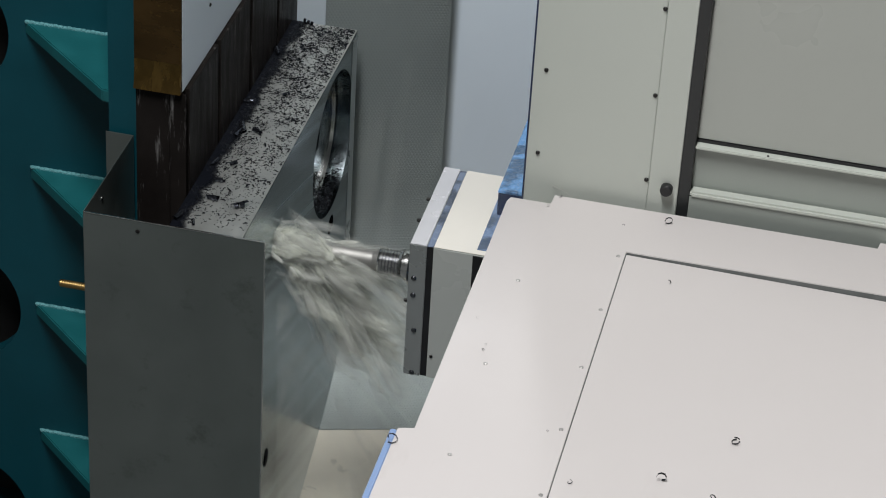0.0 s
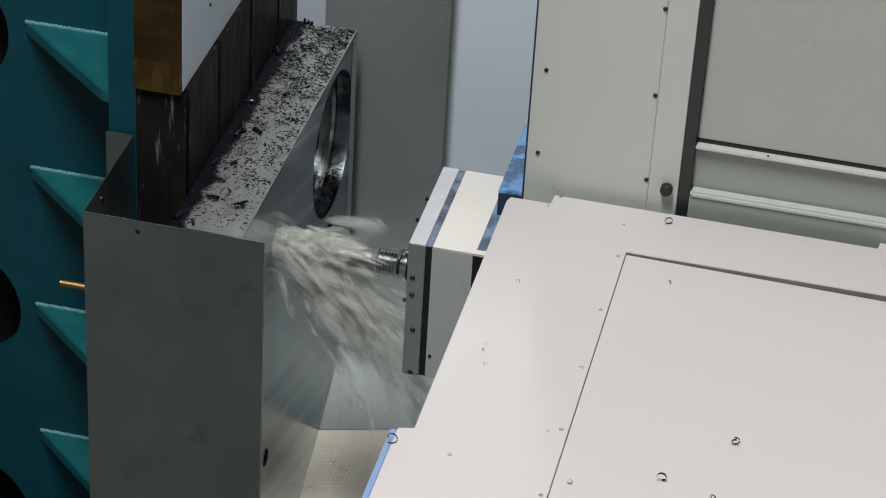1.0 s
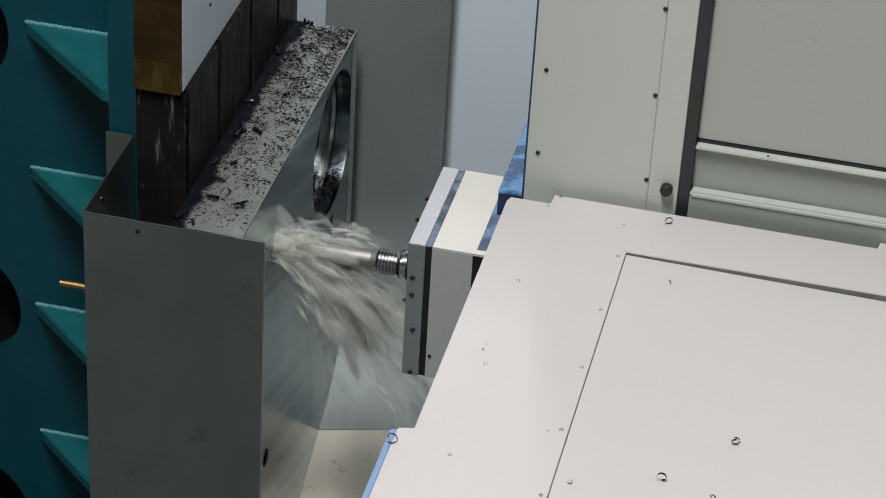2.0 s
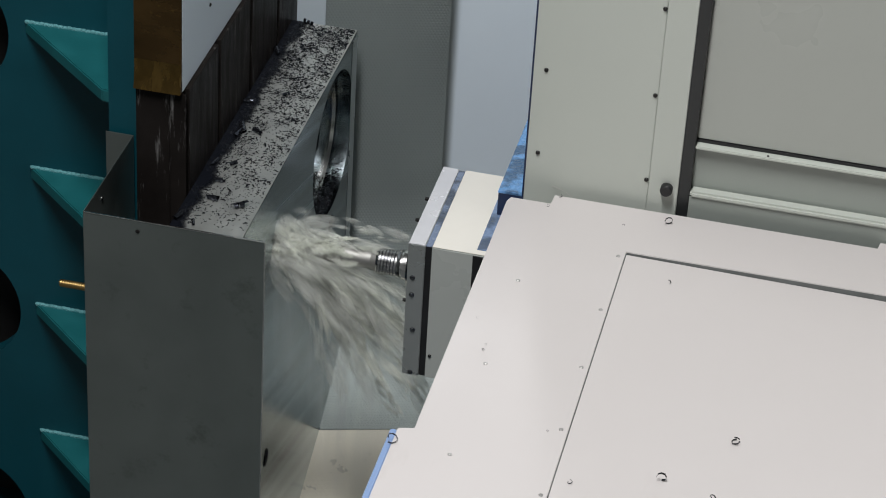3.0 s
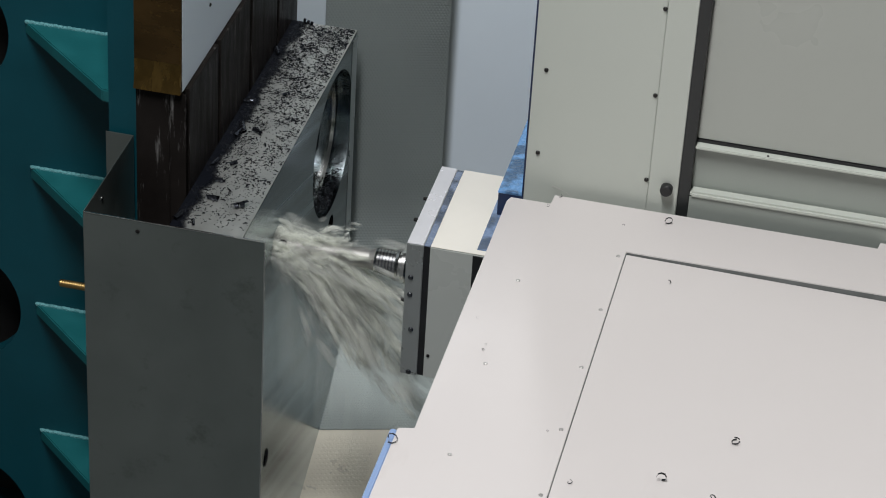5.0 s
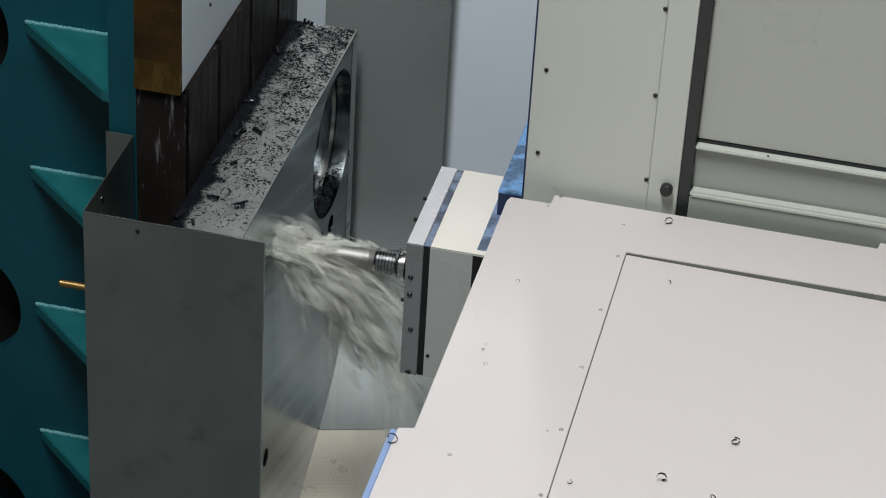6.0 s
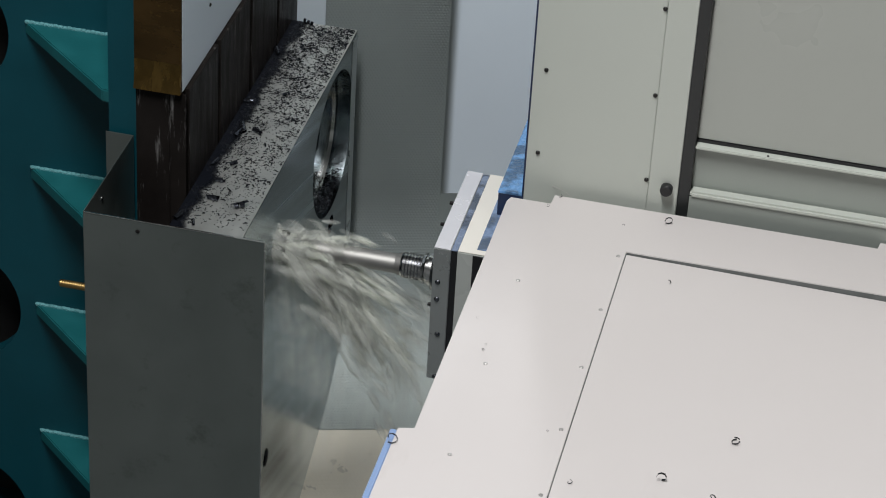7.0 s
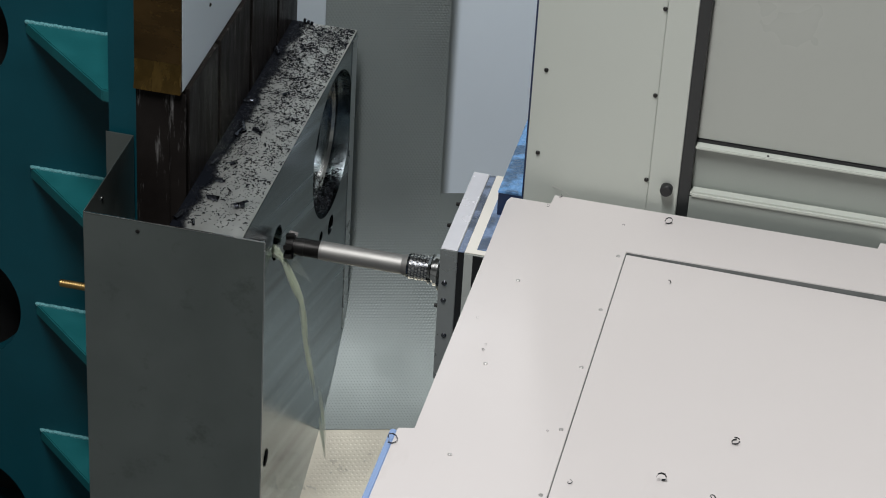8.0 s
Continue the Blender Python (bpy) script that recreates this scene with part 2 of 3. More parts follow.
def screw_head(axis, at, r, h, sink=True):
    """A socket-head or button screw, its head out along axis (-y or z or x)."""
    bm = bmesh.new()
    tube(bm, "z", (0, 0, -0.002), r, r, h * 0.6 + 0.002, 14)
    tube(bm, "z", (0, 0, h * 0.6), r, r * 0.72, h * 0.4, 14)
    if sink:
        tube(bm, "z", (0, 0, h * 0.98), r * 0.42, r * 0.42, 0.0006, 6)
    turn = {"-y": pose(0, 0, 0, 90, 0, 0), "z": Matrix(), "x": pose(0, 0, 0, 0, 90, 0)}[axis]
    bmesh.ops.transform(bm, matrix=Matrix.Translation(at) @ turn, verts=bm.verts)
    return bm


# ---- the hall ----
solid("floor", boxed(-9, 9, -9, 9, FLOOR - 0.1, FLOOR), CONCRETE, "worn dark grey painted concrete workshop floor", kind="structure")
solid("ceiling", boxed(-9, 9, -9, 9, CEILING, CEILING + 0.1), HALLWALL, "plain pale workshop ceiling", kind="structure")
for n, a in (("wall_west", (-9.1, -9, -9, 9)), ("wall_east", (9, 9.1, -9, 9)), ("wall_south", (-9, 9, -9.1, -9)), ("wall_north", (-9, 9, 9, 9.1))):
    solid(n, boxed(*a, FLOOR, CEILING), HALLWALL, "plain pale grey workshop wall", kind="structure")


def unseen_ceiling_light(x, y):
    t = thing("unseen_ceiling_light", (x, y, CEILING), "assumed, unseen strip light under the workshop ceiling", "light", "strip lights of the hall")
    part("housing", boxed(x - 0.32, x + 0.32, y - 1.22, y + 1.22, CEILING - 0.14, CEILING, 0.01), PALE, t)


for lx, ly, power in LAMPS:
    unseen_ceiling_light(lx, ly)

# ---- back wall: embossed splash sheet rolled forward into the chute, turned a little from the spindle's line ----
WALL_L, WALL_R = -0.1068, 0.2358
WALL_TURN = Matrix.Translation((0, 1.12, 0)) @ pose(0, 0, 0, 0, 0, 17.6)
ROLL_R, ROLL_Z, ROLL_ARC = 0.622, 0.87, radians(63.5)
SIN, COS = math.sin(radians(17.6)), math.cos(radians(17.6))


def rolled(s):
    """The sheet's section at s metres above the seam: how far back it lies, its height and its normal."""
    a = ROLL_ARC - s / ROLL_R
    if a <= 0:
        return 0.0, ROLL_Z - a * ROLL_R, Vector((0, -1, 0))
    return ROLL_R * (math.cos(a) - 1), ROLL_Z - ROLL_R * math.sin(a), Vector((0, -math.cos(a), math.sin(a)))


def clear_of_block(y, left):
    """The sheet's left limit: beside the workpiece it stops short of the block's face."""
    return left if y > -0.02 else max(left, (-0.028 + y * SIN) / COS)


def rolled_sheet(u0, u1, s0, s1, lift=0.0, thick=0.004):
    bm = bmesh.new()
    n = max(2, int((s1 - s0) / 0.02))
    rows = []
    for k in range(n + 1):
        y, z, nor = rolled(s0 + (s1 - s0) * k / n)
        left = clear_of_block(y, u0)
        rows.append([bm.verts.new(WALL_TURN @ (Vector((u, y, z)) + nor * d)) for u, d in ((left, lift), (max(u1, left + 0.001), lift), (max(u1, left + 0.001), -thick), (left, -thick))])
    for p, q in zip(rows, rows[1:]):
        for i in range(4):
            bm.faces.new((p[i], p[(i + 1) % 4], q[(i + 1) % 4], q[i]))
    bm.faces.new(rows[0])
    bm.faces.new(rows[-1])
    bmesh.ops.recalc_face_normals(bm, faces=bm.faces)
    return bm


def dimples(bm, u0, u1, v0, v1, put, pitch_u=0.0086, pitch_v=0.0078, r=0.0041, h=0.0013):
    rows = int((v1 - v0) / pitch_v)
    for j in range(rows):
        for i in range(int((u1 - u0) / pitch_u)):
            u, v = u0 + (i + 0.5 * (j % 2)) * pitch_u, v0 + j * pitch_v
            top = bm.verts.new(put(u, v, h))
            ring = [bm.verts.new(put(u + r * math.cos(k * math.pi / 3), v + 0.8 * r * math.sin(k * math.pi / 3), 0.0)) for k in range(6)]
            for k in range(6):
                bm.faces.new((ring[k], ring[(k + 1) % 6], top))


def back_sheet():
    t = thing("splash_wall", (-0.05, 1.2, -0.03), "tall embossed stainless splash sheet rolled forward behind the workpiece", "machine wall", kind="structure")
    bend = ROLL_R * ROLL_ARC
    top = bend + 2.4 - ROLL_Z
    part("sheet", rolled_sheet(WALL_L, WALL_R - 0.018, 0.0, top), EMBOSS, t)
    bm = bmesh.new()

    def put(u, v, h):
        y, z, nor = rolled(v)
        return WALL_TURN @ (Vector((max(u, clear_of_block(y, WALL_L) + 0.002), y, z)) + nor * (h + 0.0003))

    dimples(bm, WALL_L + 0.004, WALL_R - 0.018, 0.004, bend + 0.75, put)
    dimples(bm, WALL_R - 0.018, 0.50, 0.004, bend - 0.10, put)
    tagged(part("embossing", bm, EMBOSS, t, "small raised dimples in staggered rows"), kind="stuff")
    # pale colour stands for a bright reflection on the sheet, blended at its edge
    part("reflection_edge", rolled_sheet(WALL_R - 0.018, WALL_R + 0.012, bend - 0.02, top, 0.0004), FEATHER, t, "soft edge of the painted-in reflection")
    part("smooth_panel", rolled_sheet(WALL_R + 0.012, 1.4, bend - 0.02, top, 0.0006), PALE, t, "smooth panel, coloured pale for its bright reflection")
    part("lower_sheet", rolled_sheet(WALL_R - 0.0175, 1.4, 0.0, bend - 0.0205), EMBOSS, t)
    part("corner_panel", rolled_sheet(-0.8, WALL_L - 0.001, bend, top, 0.003), PLATE, t, "smooth grey corner panel")
    # the chute goes on from the seam, falling towards the front
    y0, z0, nor = rolled(0.0)
    fall = Vector((0, -nor.z, nor.y))

    def lay(u, v, h):
        p = Vector((u, y0, z0)) + fall * v + nor * (h - 0.003)
        return WALL_TURN @ Vector((max(p.x, clear_of_block(p.y, -0.5)), p.y, p.z))

    bm = bmesh.new()
    rows = [[bm.verts.new(lay(u, v, h)) for u, h in ((-0.9, 0), (1.4, 0), (1.4, -0.004), (-0.9, -0.004))] for v in (0.0, 0.3, 0.6, 0.9)]
    for p, q in zip(rows, rows[1:]):
        for i in range(4):
            bm.faces.new((p[i], p[(i + 1) % 4], q[(i + 1) % 4], q[i]))
    bmesh.ops.recalc_face_normals(bm, faces=bm.faces)
    part("chute", bm, CHUTE, t, "wet coolant-covered chute sheet")
    bm = bmesh.new()
    dimples(bm, -0.15, 0.40, 0.01, 0.45, lambda u, v, h: lay(u, v, h * 0.4 + 0.0003), 0.012, 0.011)
    tagged(part("chute_embossing", bm, CHUTE, t), kind="stuff")


back_sheet()
solid("machine_wall", boxed(-0.62, -0.135, 1.36, 1.38, FLOOR, 2.6), PALE, "pale painted enclosure sheet beyond the angle plate", kind="structure")

# ---- the teal angle plate with its slotted face ----


def angle_plate():
    t = thing("angle_plate", (-0.5, 0.6, FLOOR), "dark teal welded angle plate with triangular gussets", "angle plate")
    # web with round openings, parallel to the spindle
    y = 0.62
    part("web", plate_with_holes([(-2.2, FLOOR), (-0.30, FLOOR), (-0.30, 2.6), (-2.2, 2.6)],
         [(-0.965, 0.628, 0.18), (-0.9676, 1.455, 0.18), (-0.965, -0.06, 0.18)], y, 0.05), TEAL, t)
    part("inner_wall", boxed(-2.2, -0.30, 0.80, 0.84, FLOOR, 2.6), HOLE_SHADE, t, "inside of the casting, coloured near-black for shade")
    part("end_wall", boxed(-2.25, -2.2, 0.62, 0.84, FLOOR, 2.6), TEAL, t)
    part("flange", boxed(-0.437, -0.345, 0.352, 0.63, FLOOR, 2.6, 0.004), TEAL, t)
    for z in (1.503, 1.085, 0.665, 0.251, -0.165):
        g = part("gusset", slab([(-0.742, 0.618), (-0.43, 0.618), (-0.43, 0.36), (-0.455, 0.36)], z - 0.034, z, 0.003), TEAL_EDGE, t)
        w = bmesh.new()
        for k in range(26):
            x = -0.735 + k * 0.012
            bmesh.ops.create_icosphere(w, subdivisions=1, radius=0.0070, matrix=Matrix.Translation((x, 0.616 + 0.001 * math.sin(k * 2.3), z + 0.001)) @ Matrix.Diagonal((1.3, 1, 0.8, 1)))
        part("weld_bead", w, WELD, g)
    part("base", boxed(-2.2, -0.1, 0.1, 1.3, FLOOR + 0.002, FLOOR + 0.22, 0.01), TEAL, t)
    # slotted face
    y0, y1, gaps = 0.127, 1.075, [0.1379, 0.379, 0.639, 0.88]
    body = part("slotted_face", boxed(-0.292, -0.2125, y0, y1, FLOOR + 0.22, 2.4, 0.002), TSLOT, t, "oily black slotted clamping face")
    prev = y0
    for gy in gaps + [y1 + 0.009]:
        if gy - 0.009 > prev:
            part("face_strip", boxed(-0.212, -0.172, prev, gy - 0.009, FLOOR + 0.22, 1.669, 0.0015), TSLOT, body)
        prev = gy + 0.009
    part("back_web", boxed(-0.36, -0.2925, 0.36, 1.06, FLOOR + 0.22, 2.4), TEAL, t)
    return t


def plate_with_holes(outline, circles, at, thick, axis="y", seg=48):
    """A plate in the x-z plane (axis 'y') or y-z plane (axis 'x'), from at back to at+thick, with round openings (u, v, r)."""
    bm = bmesh.new()

    def put(u, v, d):
        return (u, d, v) if axis == "y" else (d, u, v)

    loops = [[(u, v) for u, v in outline]] + [[(cu + r * math.cos(2 * math.pi * k / seg), cv + r * math.sin(2 * math.pi * k / seg)) for k in range(seg)] for cu, cv, r in circles]
    edges = []
    for lp in loops:
        vs = [bm.verts.new(put(u, v, at)) for u, v in lp]
        edges += [bm.edges.new((vs[i], vs[(i + 1) % len(vs)])) for i in range(len(vs))]
    faces = [f for f in bmesh.ops.triangle_fill(bm, use_beauty=True, use_dissolve=False, edges=edges)["geom"] if isinstance(f, bmesh.types.BMFace)]
    back = bmesh.ops.extrude_face_region(bm, geom=faces, use_keep_orig=True)["geom"]
    step = Vector(put(0, 0, thick))
    bmesh.ops.translate(bm, verts=[v for v in back if isinstance(v, bmesh.types.BMVert)], vec=step)
    bmesh.ops.recalc_face_normals(bm, faces=bm.faces)
    return bm


angle_plate()


def upper_cover():
    t = thing("upper_block", (-0.24, 0.36, 1.672), "pale plate with a golden polished end clamped above the workpiece", "machine plate")
    part("plate", boxed(-0.2115, -0.1812, 0.1275, 1.05, 1.672, 2.4, 0.001), PLATE, t, "pale grey-white side plate")
    part("end_cover", boxed(-0.292, -0.1818, 0.119, 0.1265, 1.668, 2.4, 0.001), BRASS, t, "dull golden polished end cover")
    # added lip, tilted and brighter, standing for the golden reflection near the bottom
    lip, last, y, z = bmesh.new(), None, 0.1185, 1.7450
    for k in range(9):
        row = [lip.verts.new((x, y + d, z)) for x, d in ((-0.2915, 0), (-0.1820, 0), (-0.1820, 0.003), (-0.2915, 0.003))]
        if last:
            for i in range(4):
                lip.faces.new((last[i], last[(i + 1) % 4], row[(i + 1) % 4], row[i]))
        last, tilt = row, radians(4.0 * k)
        y, z = y - 0.0096 * math.sin(tilt) * 0.45, z - 0.0096 * math.cos(tilt)
    bmesh.ops.recalc_face_normals(lip, faces=lip.faces)
    part("glint_lip", lip, GOLD_GLINT, t, "added lip for the golden reflection at the lower edge")
    part("screw", screw_head("x", (-0.1812, 0.33, 1.79), 0.0045, 0.003), BLACKSTEEL, t)


upper_cover()

# ---- sheet guard in front ----


def sheet_guard():
    t = thing("sheet_guard", (-0.15, 0.0, FLOOR + 0.22), "bent grey galvanised sheet guard before the workpiece", "guard")
    part("front_sheet", boxed(-0.3706, 0.055, -0.0149, -0.0129, FLOOR + 0.22, 1.4045, 0.0006), GALV, t)
    part("side_sheet", boxed(-0.3726, -0.3706, -0.0129, 0.3381, FLOOR + 0.22, 1.4045, 0.0006), GALV, t)
    part("mounting_flange", boxed(-0.4396, -0.3706, 0.3381, 0.3401, 0.9, 1.4045, 0.0006), GALV, t)
    part("rim", boxed(-0.3712, 0.0555, -0.0162, -0.0116, 1.4040, 1.4062, 0.0008), BRIGHT, t, "bright cut edge")
    part("corner_edge", boxed(0.0535, 0.0562, -0.0160, -0.0120, FLOOR + 0.22, 1.404, 0.0008), BRIGHT, t, "bright cut edge")
    part("screw", screw_head("-y", (-0.2425, -0.0149, 1.377), 0.005, 0.003), BLACKSTEEL, t)
    part("screw", screw_head("x", (-0.3706, 0.11, 1.366), 0.0045, 0.003), BRIGHT, t)
    bm = bmesh.new()
    tube(bm, "x", (-0.475, 0.1, 1.117), 0.0085, 0.0085, 0.104, 14)
    for k in range(16):
        tube(bm, "x", (-0.472 + 0.006 * k, 0.1, 1.117), 0.0096, 0.0088, 0.003, 14)
    part("threaded_stud", bm, BRASS_STUD, t, "threaded brass stud")


sheet_guard()

# ---- workpiece ----
AXIS_Y, AXIS_Z = 0.2875, 1.2063
BORE = (0.803, 1.184, 0.192)


def workpiece():
    t = thing("workpiece", (-0.085, 0.5, 0.62), "machined steel block with a large bore clamped to the angle plate", "workpiece")
    holes = [(AXIS_Y, AXIS_Z, 0.043), BORE, (0.806, 0.94, 0.0265), (0.709, 0.96, 0.017)]
    part("face", plate_with_holes([(-0.011, -0.10), (0.57, 0.222), (0.76, 0.313), (0.965, 0.452), (1.02, 0.49), (1.02, 1.396), (-0.011, 1.396)], holes, -0.03, 0.03, "x"), STEEL, t, "machined steel face with slanting tonal bands")
    inner = [(AXIS_Y, AXIS_Z, 0.036), (BORE[0], BORE[1], 0.180), (0.806, 0.94, 0.020), (0.709, 0.96, 0.016)]
    part("body", plate_with_holes([(-0.0108, 0.6202), (1.0198, 0.6202), (1.0198, 1.3958), (-0.0108, 1.3958)], inner, -0.13, 0.0995, "x"), STEEL, t)
    part("bore_floor", plate_with_holes([(BORE[0] + 0.1795 * math.cos(k * math.pi / 32), BORE[1] + 0.1795 * math.sin(k * math.pi / 32)) for k in range(64)],
         [(BORE[0], BORE[1], 0.044)], -0.12, 0.073, "x"), BORE_STEEL, t, "turned bottom of the large bore")
    bm = bmesh.new()
    for r0, r1, xa, xb in ((0.1797, 0.1700, -0.0465, -0.0380), (0.1700, 0.1660, -0.0380, -0.0380), (0.1660, 0.1640, -0.0380, -0.0468)):
        ring_a = [bm.verts.new((xa, BORE[0] + r0 * math.cos(k * math.pi / 32), BORE[1] + r0 * math.sin(k * math.pi / 32))) for k in range(64)]
        ring_b = [bm.verts.new((xb, BORE[0] + r1 * math.cos(k * math.pi / 32), BORE[1] + r1 * math.sin(k * math.pi / 32))) for k in range(64)]
        for k in range(64):
            bm.faces.new((ring_a[k], ring_a[(k + 1) % 64], ring_b[(k + 1) % 64], ring_b[k]))
    part("bore_step", bm, BRIGHT, t, "bright turned step in the bore")
    bm = bmesh.new()
    tube(bm, "x", (-0.1297, BORE[0], BORE[1]), 0.0438, 0.0438, 0.045, 32)
    part("pilot_bottom", bm, HOLE_SHADE, t, "bottom of the pilot bore, coloured near-black for shade")
    part("edge_land", boxed(0.0002, 0.0016, 0.972, 1.0195, 0.50, 1.388, 0.0006), LAND, t, "bright ground strip along the far edge")
    # added near-black plugs give the bores their shade
    for cy, cz, r, deep in ((AXIS_Y, AXIS_Z, 0.0355, 0.085), (0.806, 0.94, 0.0195, 0.036), (0.709, 0.96, 0.0155, 0.036)):
        bm = bmesh.new()
        tube(bm, "x", (-0.1298, cy, cz), r, r, 0.1298 - deep, 32)
        part("bore_bottom", bm, HOLE_SHADE, t, "bore bottom, coloured near-black for shade")
    part("back", boxed(-0.1718, -0.1302, -0.0108, 1.0198, 0.6202, 1.3958), STEEL, t)
    part("top_skin", boxed(-0.1716, -0.0006, -0.0104, 1.0194, 1.3962, 1.4, 0.001), STEEL_TOP, t, "chip-strewn steel top")
    return t


workpiece()
# rest under the block
solid("riser_block", boxed(-0.1718, -0.0315, 0.02, 0.50, FLOOR + 0.222, 0.6198, 0.004), STEEL, "grey machined steel riser block under the workpiece", "riser block")

# small black leaf-shaped spot below the block
bm = bmesh.new()
bmesh.ops.create_icosphere(bm, subdivisions=2, radius=1.0, matrix=Matrix.Translation((0.002, 0.2257, 0.6116)) @ pose(0, 0, 0, -28, 0, 0) @ Matrix.Diagonal((0.003, 0.010, 0.024, 1)))
solid("black_spot", bm, BLACK, "small black leaf-shaped piece below the block", "scrap")

# ---- spindle ram with the tool ----
RAM0 = 0.357
SHIFT0 = (RAM0, AXIS_Y, 1.022)


def spindle_ram():
    t = thing("spindle_ram", SHIFT0, "square grey spindle ram with lightened top and black seal", "spindle ram")
    x, y0, y1, z0, z1 = RAM0, 0.1135, 0.4615, 1.022, 1.3825
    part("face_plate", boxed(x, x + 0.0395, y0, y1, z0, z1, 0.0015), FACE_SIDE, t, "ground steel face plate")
    part("face_plate_top", boxed(x + 0.001, x + 0.0385, y0 + 0.001, y1 - 0.001, z1 + 0.0002, z1 + 0.002, 0.0008), FACE_LIT_TOP, t, "wet top edge, lightened for the light on it")
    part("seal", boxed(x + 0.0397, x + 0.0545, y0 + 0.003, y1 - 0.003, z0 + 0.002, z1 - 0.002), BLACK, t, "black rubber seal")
    part("seal_top", boxed(x + 0.0399, x + 0.0543, y0 + 0.003, y1 - 0.003, z1 - 0.0018, z1 - 0.0006), SEAL, t, "wet seal top, coloured blue-grey for its reflections")
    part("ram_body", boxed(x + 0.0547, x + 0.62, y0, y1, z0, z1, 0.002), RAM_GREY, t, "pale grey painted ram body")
    part("ram_top", boxed(x + 0.0555, x + 0.60, y0 + 0.001, y1 - 0.001, z1 + 0.0002, z1 + 0.002, 0.0008), RAM_LIT_TOP, t, "glossy ram top, lightened for the light on it")
    for px, pz in ((0.0135, 1.293), (0.0135, 1.246), (0.0200, 1.15), (0.0200, 1.03)):
        part("bolt", screw_head("-y", (x + px, y0, pz), 0.0062, 0.004), NUT, t, "socket-head bolt")
    part("bolt", screw_head("-y", (x + 0.064, y0, 1.085), 0.004, 0.003), BLACKSTEEL, t, "small dark bolt")
    for py, pz in ((0.26, 1.08), (0.33, 1.37), (0.235, 1.37), (0.14, 1.21)):
        bm = bmesh.new()
        tube(bm, "x", (x - 0.012, py, pz), 0.004, 0.006, 0.013, 10)
        part("nozzle", bm, BLACKSTEEL, t, "small dark coolant nozzle")
    nose = bmesh.new()
    tube(nose, "x", (x - 0.032, AXIS_Y, AXIS_Z), 0.047, 0.062, 0.033, 40)
    part("spindle_nose", nose, BRIGHT, t, "bright spindle nose")
    # the turning tool, about its own axis
    pivot = (x, AXIS_Y, AXIS_Z)
    nut = bmesh.new()
    tube(nut, "x", (x - 0.104, AXIS_Y, AXIS_Z), 0.0295, 0.0295, 0.046, 40)
    tool = part("tool_holder", nut, NUT, t, "dark knurled collet nut", pivot)
    knurl = bmesh.new()
    for row in range(6):
        for k in range(26):
            a = 2 * math.pi * (k + 0.5 * (row % 2)) / 26
            put = Matrix.Translation((x - 0.100 + row * 0.0078, AXIS_Y + 0.0296 * math.cos(a), AXIS_Z + 0.0296 * math.sin(a))) @ pose(0, 0, 0, math.degrees(a), 0, 0)
            bmesh.ops.create_cube(knurl, size=1, matrix=put @ Matrix.Diagonal((0.0050, 0.0028, 0.0046, 1)))
    tagged(part("knurling", knurl, BRIGHT, tool, "bright knurled studs"), kind="stuff")
    fl = bmesh.new()
    tube(fl, "x", (x - 0.057, AXIS_Y, AXIS_Z), 0.035, 0.037, 0.006, 40)
    tube(fl, "x", (x - 0.050, AXIS_Y, AXIS_Z), 0.031, 0.031, 0.008, 40)
    tube(fl, "x", (x - 0.043, AXIS_Y, AXIS_Z), 0.038, 0.038, 0.010, 40)
    part("flange", fl, BRIGHT, tool, "bright grooved flange")
    ri = bmesh.new()
    tube(ri, "x", (x - 0.109, AXIS_Y, AXIS_Z), 0.028, 0.0305, 0.0045, 40)
    part("front_ring", ri, BRIGHT, tool, "bright front ring")
    sh = bmesh.new()
    tube(sh, "x", (x - 0.323, AXIS_Y, AXIS_Z), 0.0222, 0.0228, 0.006, 36)
    tube(sh, "x", (x - 0.317, AXIS_Y, AXIS_Z), 0.0228, 0.0235, 0.194, 36)
    tube(sh, "x", (x - 0.123, AXIS_Y, AXIS_Z), 0.0235, 0.028, 0.015, 36)
    part("shank", sh, SHANK, tool, "ground bright steel shank")
    nk = bmesh.new()
    tube(nk, "x", (x - 0.388, AXIS_Y, AXIS_Z), 0.0205, 0.0215, 0.066, 32)
    tube(nk, "x", (x - 0.372, AXIS_Y, AXIS_Z), 0.0222, 0.0222, 0.012, 32)
    part("neck", nk, BLACKSTEEL, tool, "blackened cutter neck")
    cu = bmesh.new()
    tube(cu, "x", (x - 0.404, AXIS_Y, AXIS_Z), 0.024, 0.026, 0.018, 32)
    part("cutter_disc", cu, BLACKSTEEL, tool, "black slotting cutter")
    for k in range(6):
        a = k * 60
        bm = boxed(-0.011, 0.010, -0.007, 0.006, 0.020, 0.034, 0.0015)
        bmesh.ops.transform(bm, matrix=Matrix.Translation((x - 0.395, AXIS_Y, AXIS_Z)) @ pose(0, 0, 0, a, 0, 0) @ pose(0, 0, 0, 0, 0, 12), verts=bm.verts)
        part("cutter_tooth", bm, BLACKSTEEL, tool)
    return t, tool


RAM, TOOL = spindle_ram()


